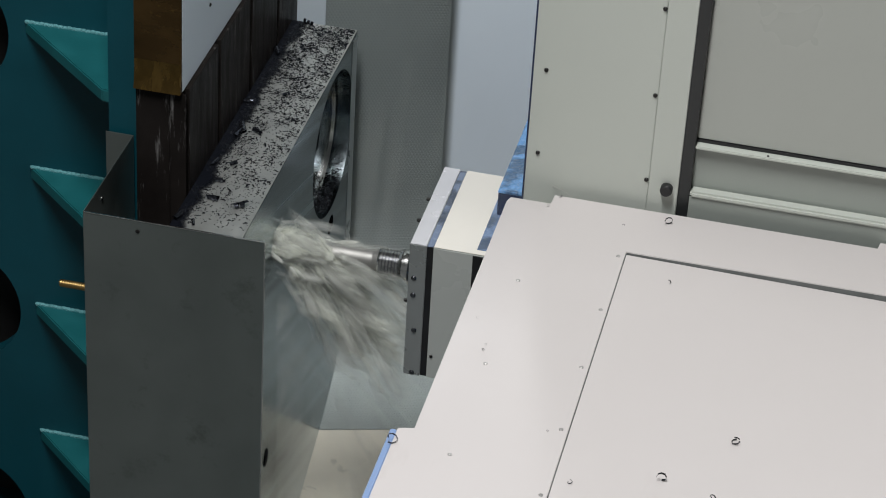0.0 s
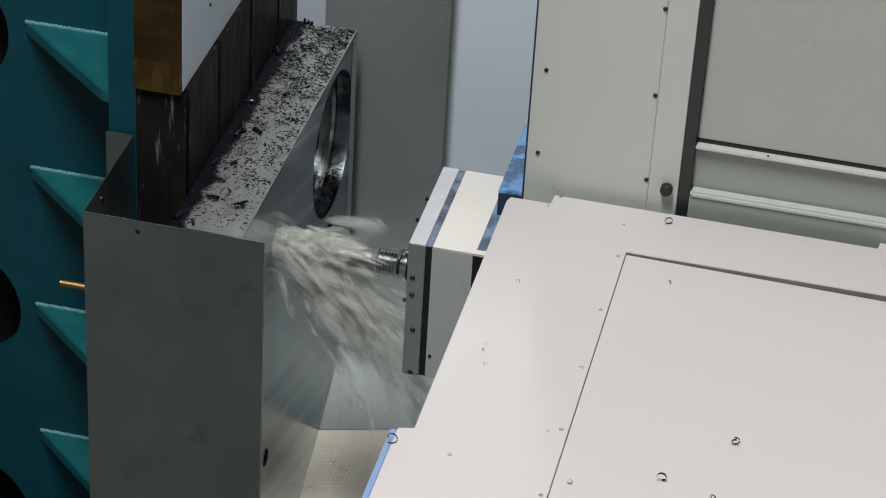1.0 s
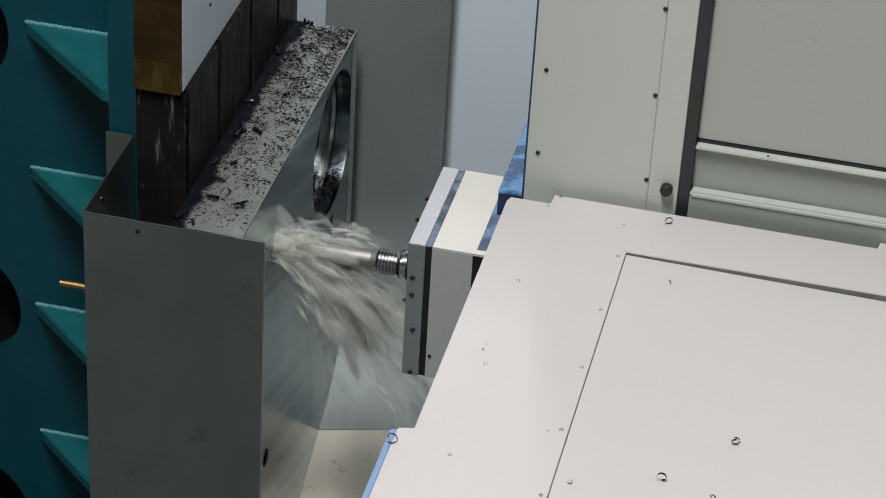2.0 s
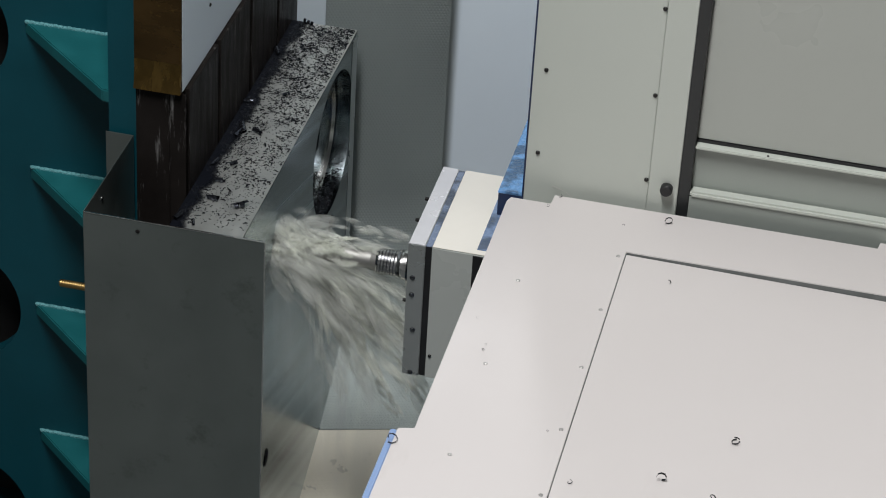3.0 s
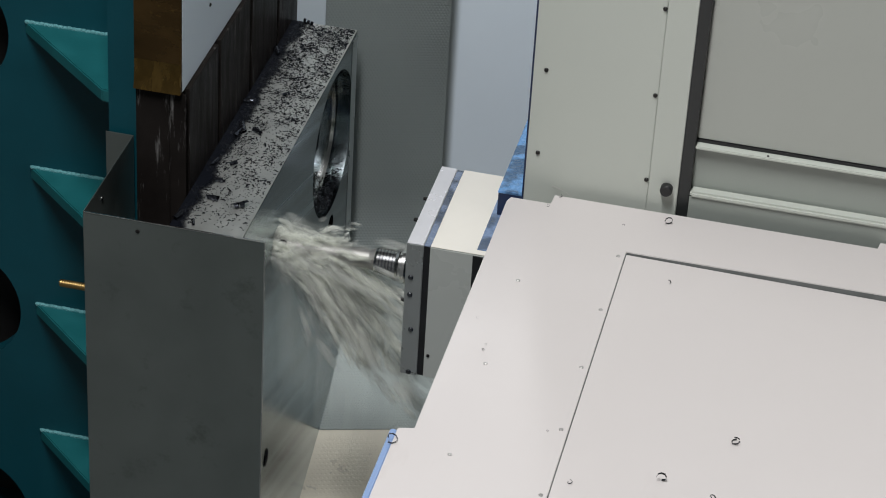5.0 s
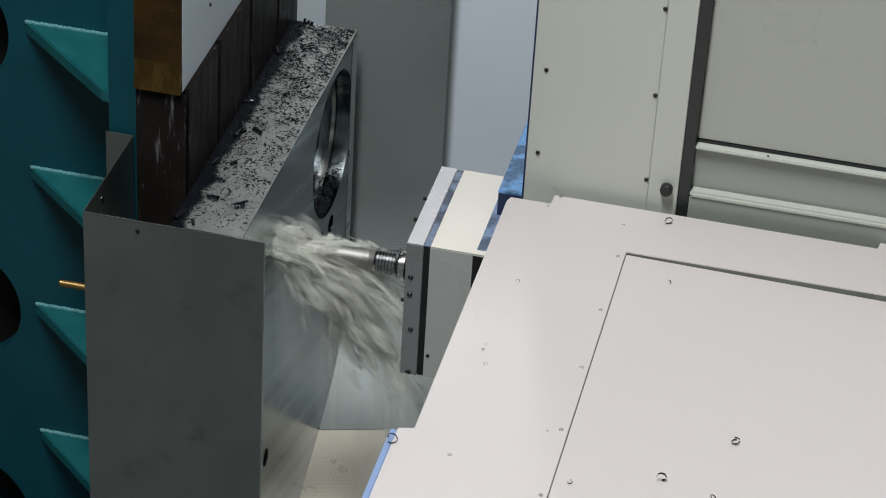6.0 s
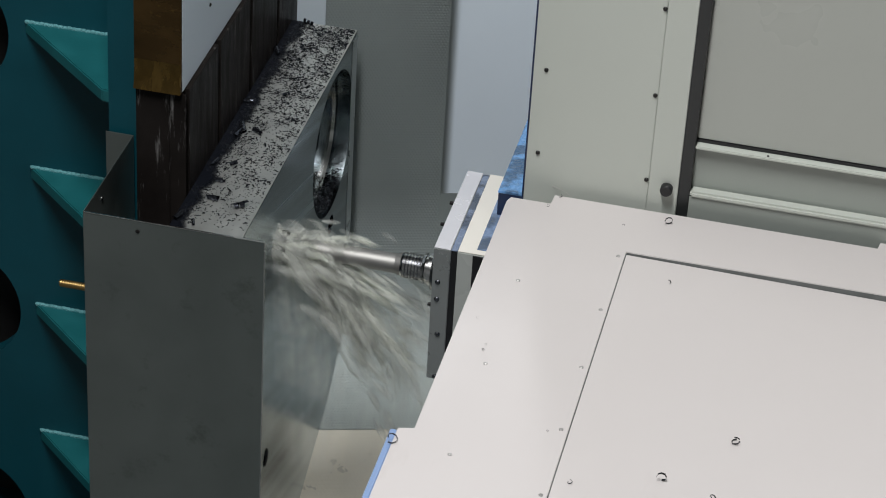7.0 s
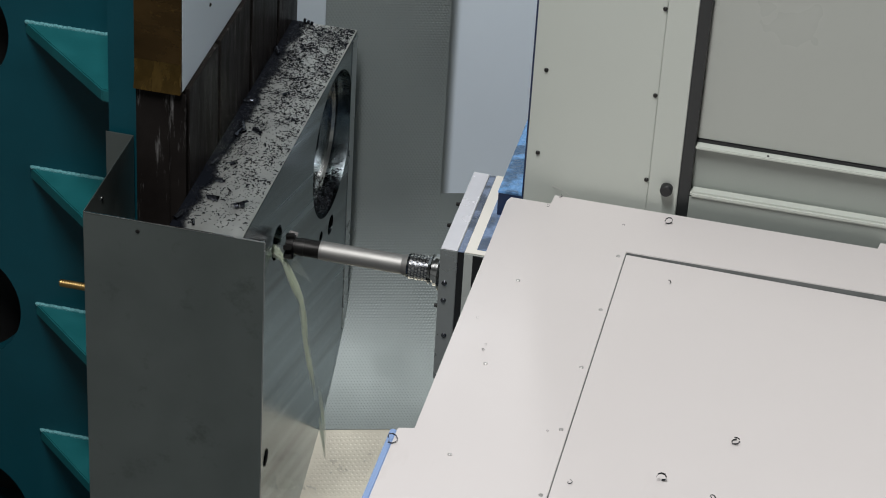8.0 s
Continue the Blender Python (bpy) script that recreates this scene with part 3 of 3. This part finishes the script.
def ram_housing():
    t = thing("ram_housing", (0.6, 0.4, FLOOR), "wet blue painted slideway housing round the ram", "machine housing")
    part("rail_top", boxed(0.5085, 0.562, 0.131, 0.52, 1.380, 1.3850, 0.001), RAILBLUE, t, "wet rail top, coloured blue-grey for its reflections")
    part("rail", boxed(0.5045, 0.5615, 0.1115, 0.52, 0.95, 1.3795), BLACK, t, "black wiper rail")
    # top coloured lighter than the navy sides for the light it reflects
    part("upper_top", boxed(0.5205, 0.577, 0.2895, 1.1, 1.444, 1.4500, 0.001), BLUE, t, "wet blue casting top, lightened for its reflections")
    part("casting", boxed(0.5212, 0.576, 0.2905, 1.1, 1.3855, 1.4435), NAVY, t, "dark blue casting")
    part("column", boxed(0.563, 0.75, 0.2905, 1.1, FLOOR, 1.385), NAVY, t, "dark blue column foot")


ram_housing()

# ---- grey column panels and the white cover: set 13 cm forward of their drawn places, a fortieth smaller ----
NEARER = Matrix.Translation(EYE) @ Matrix.Scale(0.97532, 4) @ Matrix.Translation(-Vector(EYE))
LOW = -0.4771
PY = 0.42


def column_panels():
    t = thing("column_panel", (0.75, PY, LOW), "pale grey painted column cover panels with black screws", "machine cover")
    part("side_sheet", boxed(0.5585, 0.8475, PY, PY + 0.012, LOW, 2.5, 0.0015), PANEL, t)
    part("edge_trim", boxed(0.5545, 0.5583, PY - 0.001, PY + 0.02, LOW, 2.5, 0.001), NAVY, t, "dark blue edge")
    part("post_sheet", boxed(0.8482, 0.9165, PY - 0.0015, PY + 0.012, LOW, 2.5, 0.0015), PANEL, t)
    part("side_return", boxed(0.5585, 0.565, PY + 0.0125, PY + 0.3, LOW, 2.5), PANEL, t)
    for px, pz in ((0.8425, 1.9087), (0.8412, 1.688), (0.8417, 1.4644), (0.588, 1.709), (0.5843, 1.489)):
        part("screw", screw_head("-y", (px, PY, pz), 0.0052, 0.004), BLACKSTEEL, t, "black button screw")
    bm = bmesh.new()
    tube(bm, "y", (0.8918, PY - 0.028, 1.456), 0.0125, 0.0145, 0.005, 20)
    tube(bm, "y", (0.8918, PY - 0.023, 1.456), 0.0145, 0.0145, 0.014, 20)
    tube(bm, "y", (0.8918, PY - 0.009, 1.456), 0.008, 0.008, 0.008, 16)
    part("knob", bm, BLACK, t, "round black knob")
    part("channel", boxed(0.917, 0.944, PY + 0.004, PY + 0.06, LOW, 2.5, 0.002), DARK, t, "dark vertical channel")


column_panels()


def door_bay():
    t = thing("sliding_door", (1.5, PY + 0.05, LOW), "grey painted sliding door above stepped rails", "machine door")
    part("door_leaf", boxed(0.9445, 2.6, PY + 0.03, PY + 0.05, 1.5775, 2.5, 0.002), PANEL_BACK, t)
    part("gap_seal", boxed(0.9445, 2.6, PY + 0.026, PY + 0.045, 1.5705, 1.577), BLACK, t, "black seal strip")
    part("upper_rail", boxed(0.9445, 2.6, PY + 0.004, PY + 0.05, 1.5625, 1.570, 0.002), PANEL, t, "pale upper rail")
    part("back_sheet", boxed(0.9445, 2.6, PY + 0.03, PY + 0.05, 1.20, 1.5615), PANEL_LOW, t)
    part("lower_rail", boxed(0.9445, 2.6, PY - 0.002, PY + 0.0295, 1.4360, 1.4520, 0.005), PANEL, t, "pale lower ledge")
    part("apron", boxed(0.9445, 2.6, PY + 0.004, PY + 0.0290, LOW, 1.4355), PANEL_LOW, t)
    part("rail_screw", screw_head("z", (1.11, PY + 0.012, 1.570), 0.003, 0.002), BLACKSTEEL, t)


door_bay()

# ---- white machine cover ----
CZ = 1.40


def machine_cover():
    t = thing("machine_cover", (1.1, -0.4, LOW), "large white painted sheet cover strewn with a few chips", "machine cover")
    x0, hx, hy = 0.5345, 0.8373, 0.2028
    # main sheet with the recess opening left free
    top = slab([(x0, 0.335), (x0 + 0.006, 0.352), (0.635, 0.3525), (0.6368, 0.392), (1.387, 0.392), (1.3908, 0.4178), (2.3, 0.4178), (2.3, hy), (hx, hy),
                (hx, -1.6), (0.502, -1.6), (0.502, -0.585), (x0, -0.576)], CZ - 0.006, CZ, 0.0012)
    part("top_sheet", top, WHITE, t)
    bm = slab([(hx + 0.0018, hy - 0.002), (2.3, hy - 0.002), (2.3, -1.6), (hx + 0.0018, -1.6)], -0.01, 0, 0.001)
    for v in bm.verts:
        v.co.z += CZ - 0.006 - (v.co.x - hx) * 0.014
    part("inset_panel", bm, WHITE, t, "slightly sunken white inset panel")
    # added grey strips put shade on the recess wall and in the groove
    part("recess_shade", boxed(hx + 0.002, 2.3, hy - 0.0012, hy - 0.0002, CZ - 0.06, CZ - 0.002), RECESS_GREY, t, "recess edge strip coloured dark grey for shade")
    part("groove_shade", boxed(hx + 0.0001, hx + 0.0017, -1.6, hy - 0.002, CZ - 0.03, CZ - 0.0045), RECESS_GREY, t, "recess edge strip coloured dark grey for shade")
    part("blue_edge", boxed(0.487, 0.5015, -1.6, -0.586, CZ - 0.05, CZ - 0.004, 0.002), BLUE_DRY, t, "blue painted body edge")
    part("front_body", boxed(0.488, 2.3, -1.6, -0.59, LOW, CZ - 0.052), BLUE_DRY, t, "blue painted lower body")
    part("rear_body", boxed(0.76, 2.3, -0.589, 0.33, LOW, CZ - 0.052), BLUE_DRY, t)
    for px, py in COVER_SCREWS:
        part("screw", screw_head("z", (px, py, CZ), 0.0046, 0.0025), SCREWGREY, t, "small grey button screw")


COVER_SCREWS = [(0.6276, 0.0147), (0.8234, 0.1789), (0.8235, -0.0438), (0.8228, -0.2686), (0.8228, -0.4954), (0.8249, -0.7182), (0.6252, -0.3148), (0.6235, -0.6426)]
machine_cover()
NEARER = Matrix()


# ---- chips ----


def curl(rng, length, width, turns, radius):
    """A curled ribbon of swarf, lying on its side about the origin."""
    bm = bmesh.new()
    n = max(4, int(turns * 9))
    rows = []
    for k in range(n + 1):
        a = turns * 2 * math.pi * k / n
        r = radius * (1 + 0.25 * k / n)
        x = length * (k / n - 0.5)
        c = Vector((x, r * math.cos(a), radius + r * math.sin(a)))
        rows.append((bm.verts.new(c - Vector((width / 2, 0, 0))), bm.verts.new(c + Vector((width / 2, 0, 0.0004)))))
    for (a0, b0), (a1, b1) in zip(rows, rows[1:]):
        bm.faces.new((a0, b0, b1, a1))
    fat = bmesh.ops.extrude_face_region(bm, geom=list(bm.faces), use_keep_orig=True)["geom"]
    for v in fat:
        if isinstance(v, bmesh.types.BMVert):
            v.co += Vector((0.0002, v.co.y * 0.06, (v.co.z - radius) * 0.06))
    return bm


def chip_litter():
    """Fine swarf over the block's top, thicker towards the far end and the clamping face."""
    rng = random.Random(5)
    verts, faces = [], []

    def flake(x, y, z, size):
        a, b = rng.uniform(0, 6.28), rng.uniform(0.3, 1.0)
        u = Vector((math.cos(a), math.sin(a), 0)) * size
        w = Vector((-math.sin(a), math.cos(a), 0)) * size * rng.uniform(0.16, 0.4)
        up = Vector((0, 0, size * b * 0.6))
        c = Vector((x, y, z))
        i = len(verts)
        verts.extend([c - u - w, c - u + w, c + w * 1.4 + up, c - w * 0.6 + up, c + u - w, c + u + w * 0.6, c - Vector((0, 0, 0.0003))])
        faces.extend([(i, i + 1, i + 2, i + 3), (i + 3, i + 2, i + 5, i + 4), (i, i + 3, i + 4, i + 6), (i + 1, i + 6, i + 5, i + 2)])

    while len(verts) < 7 * 9500:
        x, y = rng.uniform(-0.168, -0.004), rng.uniform(0.02, 1.015)
        far = (y / 1.02)
        keep = 0.10 + 0.9 * far ** 1.3
        if x < -0.13:
            keep = min(1, keep + 0.25)
        clump = noise.noise(Vector((x * 22, y * 22, 3.0)))
        if rng.random() < keep * (0.55 + 0.9 * clump):
            flake(x, y, 1.4004, rng.uniform(0.0009, 0.0030) * (1 + 1.0 * (rng.random() < 0.12)))
    me = bpy.data.meshes.new("steel_swarf")
    me.from_pydata(verts, [], faces)
    me.materials.append(CHIP)
    tagged(new("steel_swarf", me), "fine dark steel swarf over the block's top", "swarf", kind="stuff")
    # swarf heaped in the lower part of the bore
    verts, faces = [], []
    for k in range(900):
        a = -math.pi / 2 + rng.gauss(0.06, 0.33)
        r = 0.179 - abs(rng.gauss(0, 0.010))
        flake(rng.uniform(-0.044, -0.004), BORE[0] + r * math.cos(a), BORE[1] + r * math.sin(a), rng.uniform(0.002, 0.006))
    me = bpy.data.meshes.new("bore_swarf")
    me.from_pydata(verts, [], faces)
    me.materials.append(CHIP)
    tagged(new("bore_swarf", me), "wet steel swarf lying in the large bore", "swarf", kind="stuff")


def shaded_oil_film():
    """Oil standing along the clamping face, with that face's shade put into its colour, thinning out towards the open
    top.
    """
    bm = boxed(-0.1714, -0.085, -0.010, 1.018, 1.4002, 1.4006)
    solid("shaded_oil_film", bm, OIL, "oil film darkened with the clamping face's shade", "oil", kind="stuff")


shaded_oil_film()
chip_litter()


def loose_chip(at, size, turn, mat, where, seed, group, tight):
    rng = random.Random(seed)
    if tight:
        bm = curl(rng, size, size * 0.30, rng.uniform(2.2, 3.4), size * rng.uniform(0.14, 0.2))
    else:
        bm = curl(rng, size * rng.uniform(0.2, 0.5), size * rng.uniform(0.14, 0.24), rng.uniform(0.7, 1.15), size * rng.uniform(0.32, 0.42))
        if seed % 3:
            bmesh.ops.rotate(bm, verts=bm.verts, cent=(0, 0, 0), matrix=Euler((0, radians(80), 0)).to_matrix())
    low = min(v.co.z for v in bm.verts)
    bmesh.ops.translate(bm, verts=bm.verts, vec=(0, 0, -low))
    ob = solid("metal_chip", bm, mat, where, "metal chip", group)
    ob.matrix_world = pose(*at, 0, 0, turn)


BLOCK_CHIPS = [(-0.1111, 0.129, 16), (-0.0425, 0.1155, 20), (-0.1621, 0.0331, 18), (-0.1221, 0.018, 12), (-0.141, 0.1169, 10), (-0.1207, 0.2084, 15), (-0.1101, 0.2907, 13),
               (-0.1529, 0.2822, 17), (-0.1332, 0.4461, 20), (-0.0983, 0.4464, 17), (-0.1586, 0.5789, 16), (-0.083, 0.6385, 12), (-0.1399, 0.4218, 18), (-0.1612, 0.8362, 18), (-0.1257, 1.0086, 16)]
for i, (x, y, mm) in enumerate(BLOCK_CHIPS):
    loose_chip((x, y, 1.4002), mm * 1.6 / 1000, 37 * i % 180, CHIP_ROLL, "dark curled steel chip lying on the block's top", i, "chips on the block", True)
cover_place = Matrix.Translation(EYE) @ Matrix.Scale(0.97532, 4) @ Matrix.Translation(-Vector(EYE))
COVER_CHIPS = [(0.6486, 0.3859, 9), (0.6291, 0.3359, 7), (0.9103, 0.3447, 24), (0.8151, 0.3093, 6), (1.1668, -0.426, 22), (1.0453, -0.5931, 24), (0.5084, -0.6379, 22),
               (0.8676, -0.6565, 12), (1.1541, -0.6206, 16), (0.6123, -0.2499, 6), (0.6129, -0.2692, 8), (0.9503, 0.1164, 9), (0.5732, -0.156, 6), (0.7988, -0.5107, 5)]
for i, (x, y, mm) in enumerate(COVER_CHIPS):
    sunk = x > 0.84 and y < 0.2
    z = CZ + 0.0002 - (0.006 + (x - 0.8373) * 0.014 if sunk else 0)
    loose_chip(cover_place @ Vector((x, y, z)), mm / 1000, 53 * i % 180, CHIP_GREY, "grey curled metal chip lying on the white cover", 40 + i, "chips on the cover", False)


def wire_strand():
    """A thin pale wire springing up at the cover's rear edge."""
    bm = bmesh.new()
    last = None
    for k in range(9):
        u = k / 8
        c = Vector((0.6405 + 0.052 * u, 0.292 - 0.030 * u, 1.4845 + 0.006 * math.sin(u * 2.6) - 0.003 * u))
        ring = [bm.verts.new(c + Vector((0, 0.0007 * math.cos(a), 0.0007 * math.sin(a)))) for a in (0, 2.1, 4.2)]
        if last:
            for i in range(3):
                bm.faces.new((last[i], last[(i + 1) % 3], ring[(i + 1) % 3], ring[i]))
        last = ring
    solid("wire_strand", bm, WHITE, "thin pale wire strand on the cover's rear edge", "wire")


wire_strand()

# ---- coolant ----


def shred(seed, fat):
    """A ragged lick of liquid, about one unit long on x, torn into fingers at its tail."""
    bm = bmesh.new()
    bmesh.ops.create_icosphere(bm, subdivisions=4, radius=0.5)
    off = Vector((seed * 3.7, seed * 1.3, 0))
    for v in bm.verts:
        d = v.co.normalized()
        k = 0.75 + 0.7 * noise.noise(d * 1.9 + off) + 0.5 * noise.noise(d * 4.6 + off) + 0.3 * noise.noise(d * 11 + off)
        far = max(0.0, d.x + 0.3)
        x = v.co.x * (1 + 0.35 * noise.noise(d * 3 + off)) + 0.30 * far * noise.noise(Vector((0, d.y * 5, d.z * 5)) + off)
        tail = 1.0 - 0.45 * (v.co.x + 0.5)
        v.co = Vector((x, d.y * 0.5 * k * fat * tail, d.z * 0.5 * k * fat * tail))
        v.co.y += 0.09 * math.sin(x * 6 + seed) * fat
        v.co.z += 0.09 * math.sin(x * 8 + 2 * seed) * fat
    return bm


def spatter(seed, count, spread, drop, stretch):
    """A torn cluster of drops and threads, about one unit long on x; thin threads trail from the larger drops."""
    rng = random.Random(900 + seed)
    bm = bmesh.new()
    for k in range(count):
        u = rng.uniform(-0.5, 0.5)
        wide = spread * (0.35 + 0.65 * (u + 0.5))
        y, z = rng.gauss(0, wide), rng.gauss(0, wide)
        r = drop * rng.uniform(0.35, 1.0) ** 1.6
        long = r * rng.uniform(1.2, stretch)
        m = Matrix.Translation((u, y, z)) @ pose(0, 0, 0, rng.uniform(0, 180), rng.gauss(0, 12), rng.gauss(0, 12)) @ Matrix.Diagonal((long, r * rng.uniform(0.5, 1), r, 1))
        bmesh.ops.create_icosphere(bm, subdivisions=2, radius=1.0, matrix=m)
    return bm


def along(v):
    return Vector(v).to_track_quat("X", "Z").to_matrix().to_4x4()


def coolant():
    """The splash thrown off the cutter and the stream left when it stops, both in rigid licks; returns the licks with their paths."""
    spray = thing("coolant_spray", (0.0, AXIS_Y, AXIS_Z), "milky white coolant splashing off the turning cutter", "coolant")
    rng = random.Random(11)
    flying, foam = [], []
    sheets = [mesh_of("lick", shred(k, 0.30 + 0.08 * (k % 4)), MILK, (0, 0, 0)) for k in range(8)]
    drops = [mesh_of("lick", spatter(k, 13, 0.13, 0.085, 3.4), MILK, (0, 0, 0)) for k in range(8)]
    veil = [mesh_of("lick", spatter(20 + k, 7, 0.20, 0.15, 2.6), MIST, (0, 0, 0)) for k in range(6)]
    for k in range(250):
        me = (sheets[k % 8], drops[k % 8], drops[(k + 3) % 8], veil[k % 6], veil[(k + 2) % 6])[k % 5]
        ob = new("lick", me)
        ob.parent = spray
        tagged(ob, kind="stuff")
        size = rng.uniform(0.05, 0.085) if k % 5 == 0 else rng.uniform(0.07, 0.13) if k % 5 < 3 else rng.uniform(0.12, 0.20)
        ob.scale = (size, size * rng.uniform(0.6, 0.9), size * rng.uniform(0.6, 0.9))
        flying.append((ob, rng.random(), rng.randrange(10 ** 6)))
    for k in range(72):
        me = sheets[k % 8] if k % 3 == 0 else drops[k % 8] if k % 3 == 1 else veil[k % 6]
        ob = new("lick", me)
        ob.parent = spray
        tagged(ob, kind="stuff")
        size = rng.uniform(0.05, 0.10)
        ob.scale = (size, size * rng.uniform(0.5, 0.8), size * rng.uniform(0.5, 0.8))
        foam.append((ob, rng.randrange(10 ** 6)))
    stream = thing("coolant_stream", (0.0, AXIS_Y, AXIS_Z), "thin milky coolant stream running out of the bore", "coolant")
    jets = []
    for k in range(30):
        me = bpy.data.meshes["jet"] if k else mesh_of("jet", shred(3, 0.26), STREAM, (0, 0, 0))
        ob = new("jet", me)
        ob.parent = stream
        ob.scale = (0.085, 0.047, 0.047)
        jets.append((ob, k / 30))
    return flying, foam, jets


FLYING, FOAM, JETS = coolant()


def key_path(ob, rows, rest):
    """walk() for a lick: its rows cut at the clip's two ends, with no two rows at one moment."""
    rows = sorted(rows, key=lambda r: r[0])

    def between(t):
        for (t0, a), (t1, b) in zip(rows, rows[1:]):
            if t0 <= t <= t1:
                return a.lerp(b, (t - t0) / max(1e-6, t1 - t0))
        return rows[0][1] if t < rows[0][0] else Matrix.Translation(rest)

    clean = {frame(t): (t, m) for t, m in rows if 0 < t < 8.0}
    clean[1], clean[frame(8.0)] = (0.0, between(0.0)), (8.0, between(8.0))
    walk(ob, [clean[f] for f in sorted(clean)])


def motions():
    """All that moves: the ram's feed and retreat, the tool's turning, the coolant."""
    feed = [(0.0, 0.0015), (0.5, 0.0), (1.0, -0.0014), (3.0, -0.0018), (3.5, -0.0022), (4.0, -0.0045), (4.5, -0.0055), (6.0, -0.0062), (6.2, -0.005), (6.3, 0.0), (6.4, 0.044), (6.5, 0.0525),
            (7.0, 0.0570), (7.2, 0.0625), (7.3, 0.0675), (7.4, 0.0715), (7.5, 0.0725), (8.0, 0.0725)]
    walk(RAM, [(t, pose(SHIFT0[0] + d, SHIFT0[1], SHIFT0[2])) for t, d in feed])
    rows, angle = [], 0.0
    for k in range(81):
        t = k / 10
        rows.append((t, pose(0, 0, AXIS_Z - SHIFT0[2], angle, 0, 0)))
        angle += 77 if t < 6.9 else max(0.0, 77 * (7.3 - t) / 0.5)
    walk(TOOL, rows)
    hidden, sump = Vector((-0.10, 0, 0)), Vector((0.1, 0.1, -1.48))
    for ob, phase, seed in FLYING:
        rng = random.Random(seed)
        life = 0.205
        t, rows, stop = -phase * life, [], rng.uniform(6.85, 7.3)
        while t < stop:
            kind = rng.random()
            if kind < 0.04:
                v = Vector((rng.uniform(0.8, 2.2), rng.gauss(0.1, 0.2), rng.uniform(0.3, 0.9)))
            elif kind < 0.22:
                v = Vector((rng.uniform(1.2, 2.6), rng.gauss(0, 0.15), rng.uniform(-0.5, 0.0)))
            else:
                fast = rng.uniform(0.8, 2.6)
                lean = rng.gauss(0.60, 0.15)
                v = Vector((fast * math.cos(lean), rng.gauss(0, 0.14), -fast * math.sin(lean)))
            spin, a0 = rng.uniform(-70, 70), rng.uniform(0, 360)
            start = Vector((0.11 * rng.random() ** 1.5, rng.gauss(0, 0.018), rng.gauss(-0.005, 0.022)))
            for k in range(6):
                s = 0.010 + (life - 0.055) * k / 5
                p = start + v * s + Vector((0, 0, -4.9 * s * s))
                d = v + Vector((0, 0, -9.8 * s))
                rows.append((t + s, Matrix.Translation(p) @ along(d) @ pose(0, 0, 0, a0 + spin * k / 5, 0, 0)))
            rows.append((t + life - 0.020, Matrix.Translation(sump)))
            rows.append((t + life, Matrix.Translation(hidden)))
            t += life
        rows.pop()
        key_path(ob, rows, sump)
    for ob, seed in FOAM:
        rng = random.Random(seed)
        a, r, x0, dx = rng.uniform(0, 360), rng.uniform(0.014, 0.036), 0.16 * rng.random() ** 1.8, rng.uniform(0.005, 0.03)
        stop, rows = rng.uniform(6.8, 7.15), []
        for k in range(161):
            t = k * 0.05
            if t > stop:
                break
            a += rng.uniform(45, 80)
            ra = radians(a)
            p = Vector((x0 + dx * math.sin(t * 7 + seed), r * math.cos(ra), r * math.sin(ra)))
            rows.append((t, Matrix.Translation(p) @ pose(0, 0, 0, a, 0, 0) @ pose(0, 0, 0, 0, 0, rng.uniform(-25, 25))))
        rows.append((stop + 0.3, Matrix.Translation(sump)))
        key_path(ob, rows, sump)
    for ob, phase in JETS:
        life = 0.38
        t, rows = 6.92 + phase * life, [(0.0, Matrix.Translation(hidden))]
        rows.append((t - 0.034, Matrix.Translation(hidden)))
        n = 0
        while t < 8.0:
            rng = random.Random(n * 100 + int(phase * 30))
            v = Vector((0.37 + 0.048 * math.sin(t * 41) + 0.03 * math.sin(t * 17 + 1.3), -0.03, 0.0))
            for k in range(7):
                s = (life - 0.07) * k / 6
                p = Vector((0.004, -0.012, -0.026)) + v * s + Vector((0, 0, -4.9 * s * s))
                rows.append((t + s, Matrix.Translation(p) @ along(v + Vector((0, 0, -9.8 * s - 0.2)))))
            for at, place in ((life - 0.034, sump), (life - 0.001, hidden)):
                rows.append((t + at, Matrix.Translation(place)))
            t += life + 0.034
            n += 1
        key_path(ob, rows, hidden)


motions()
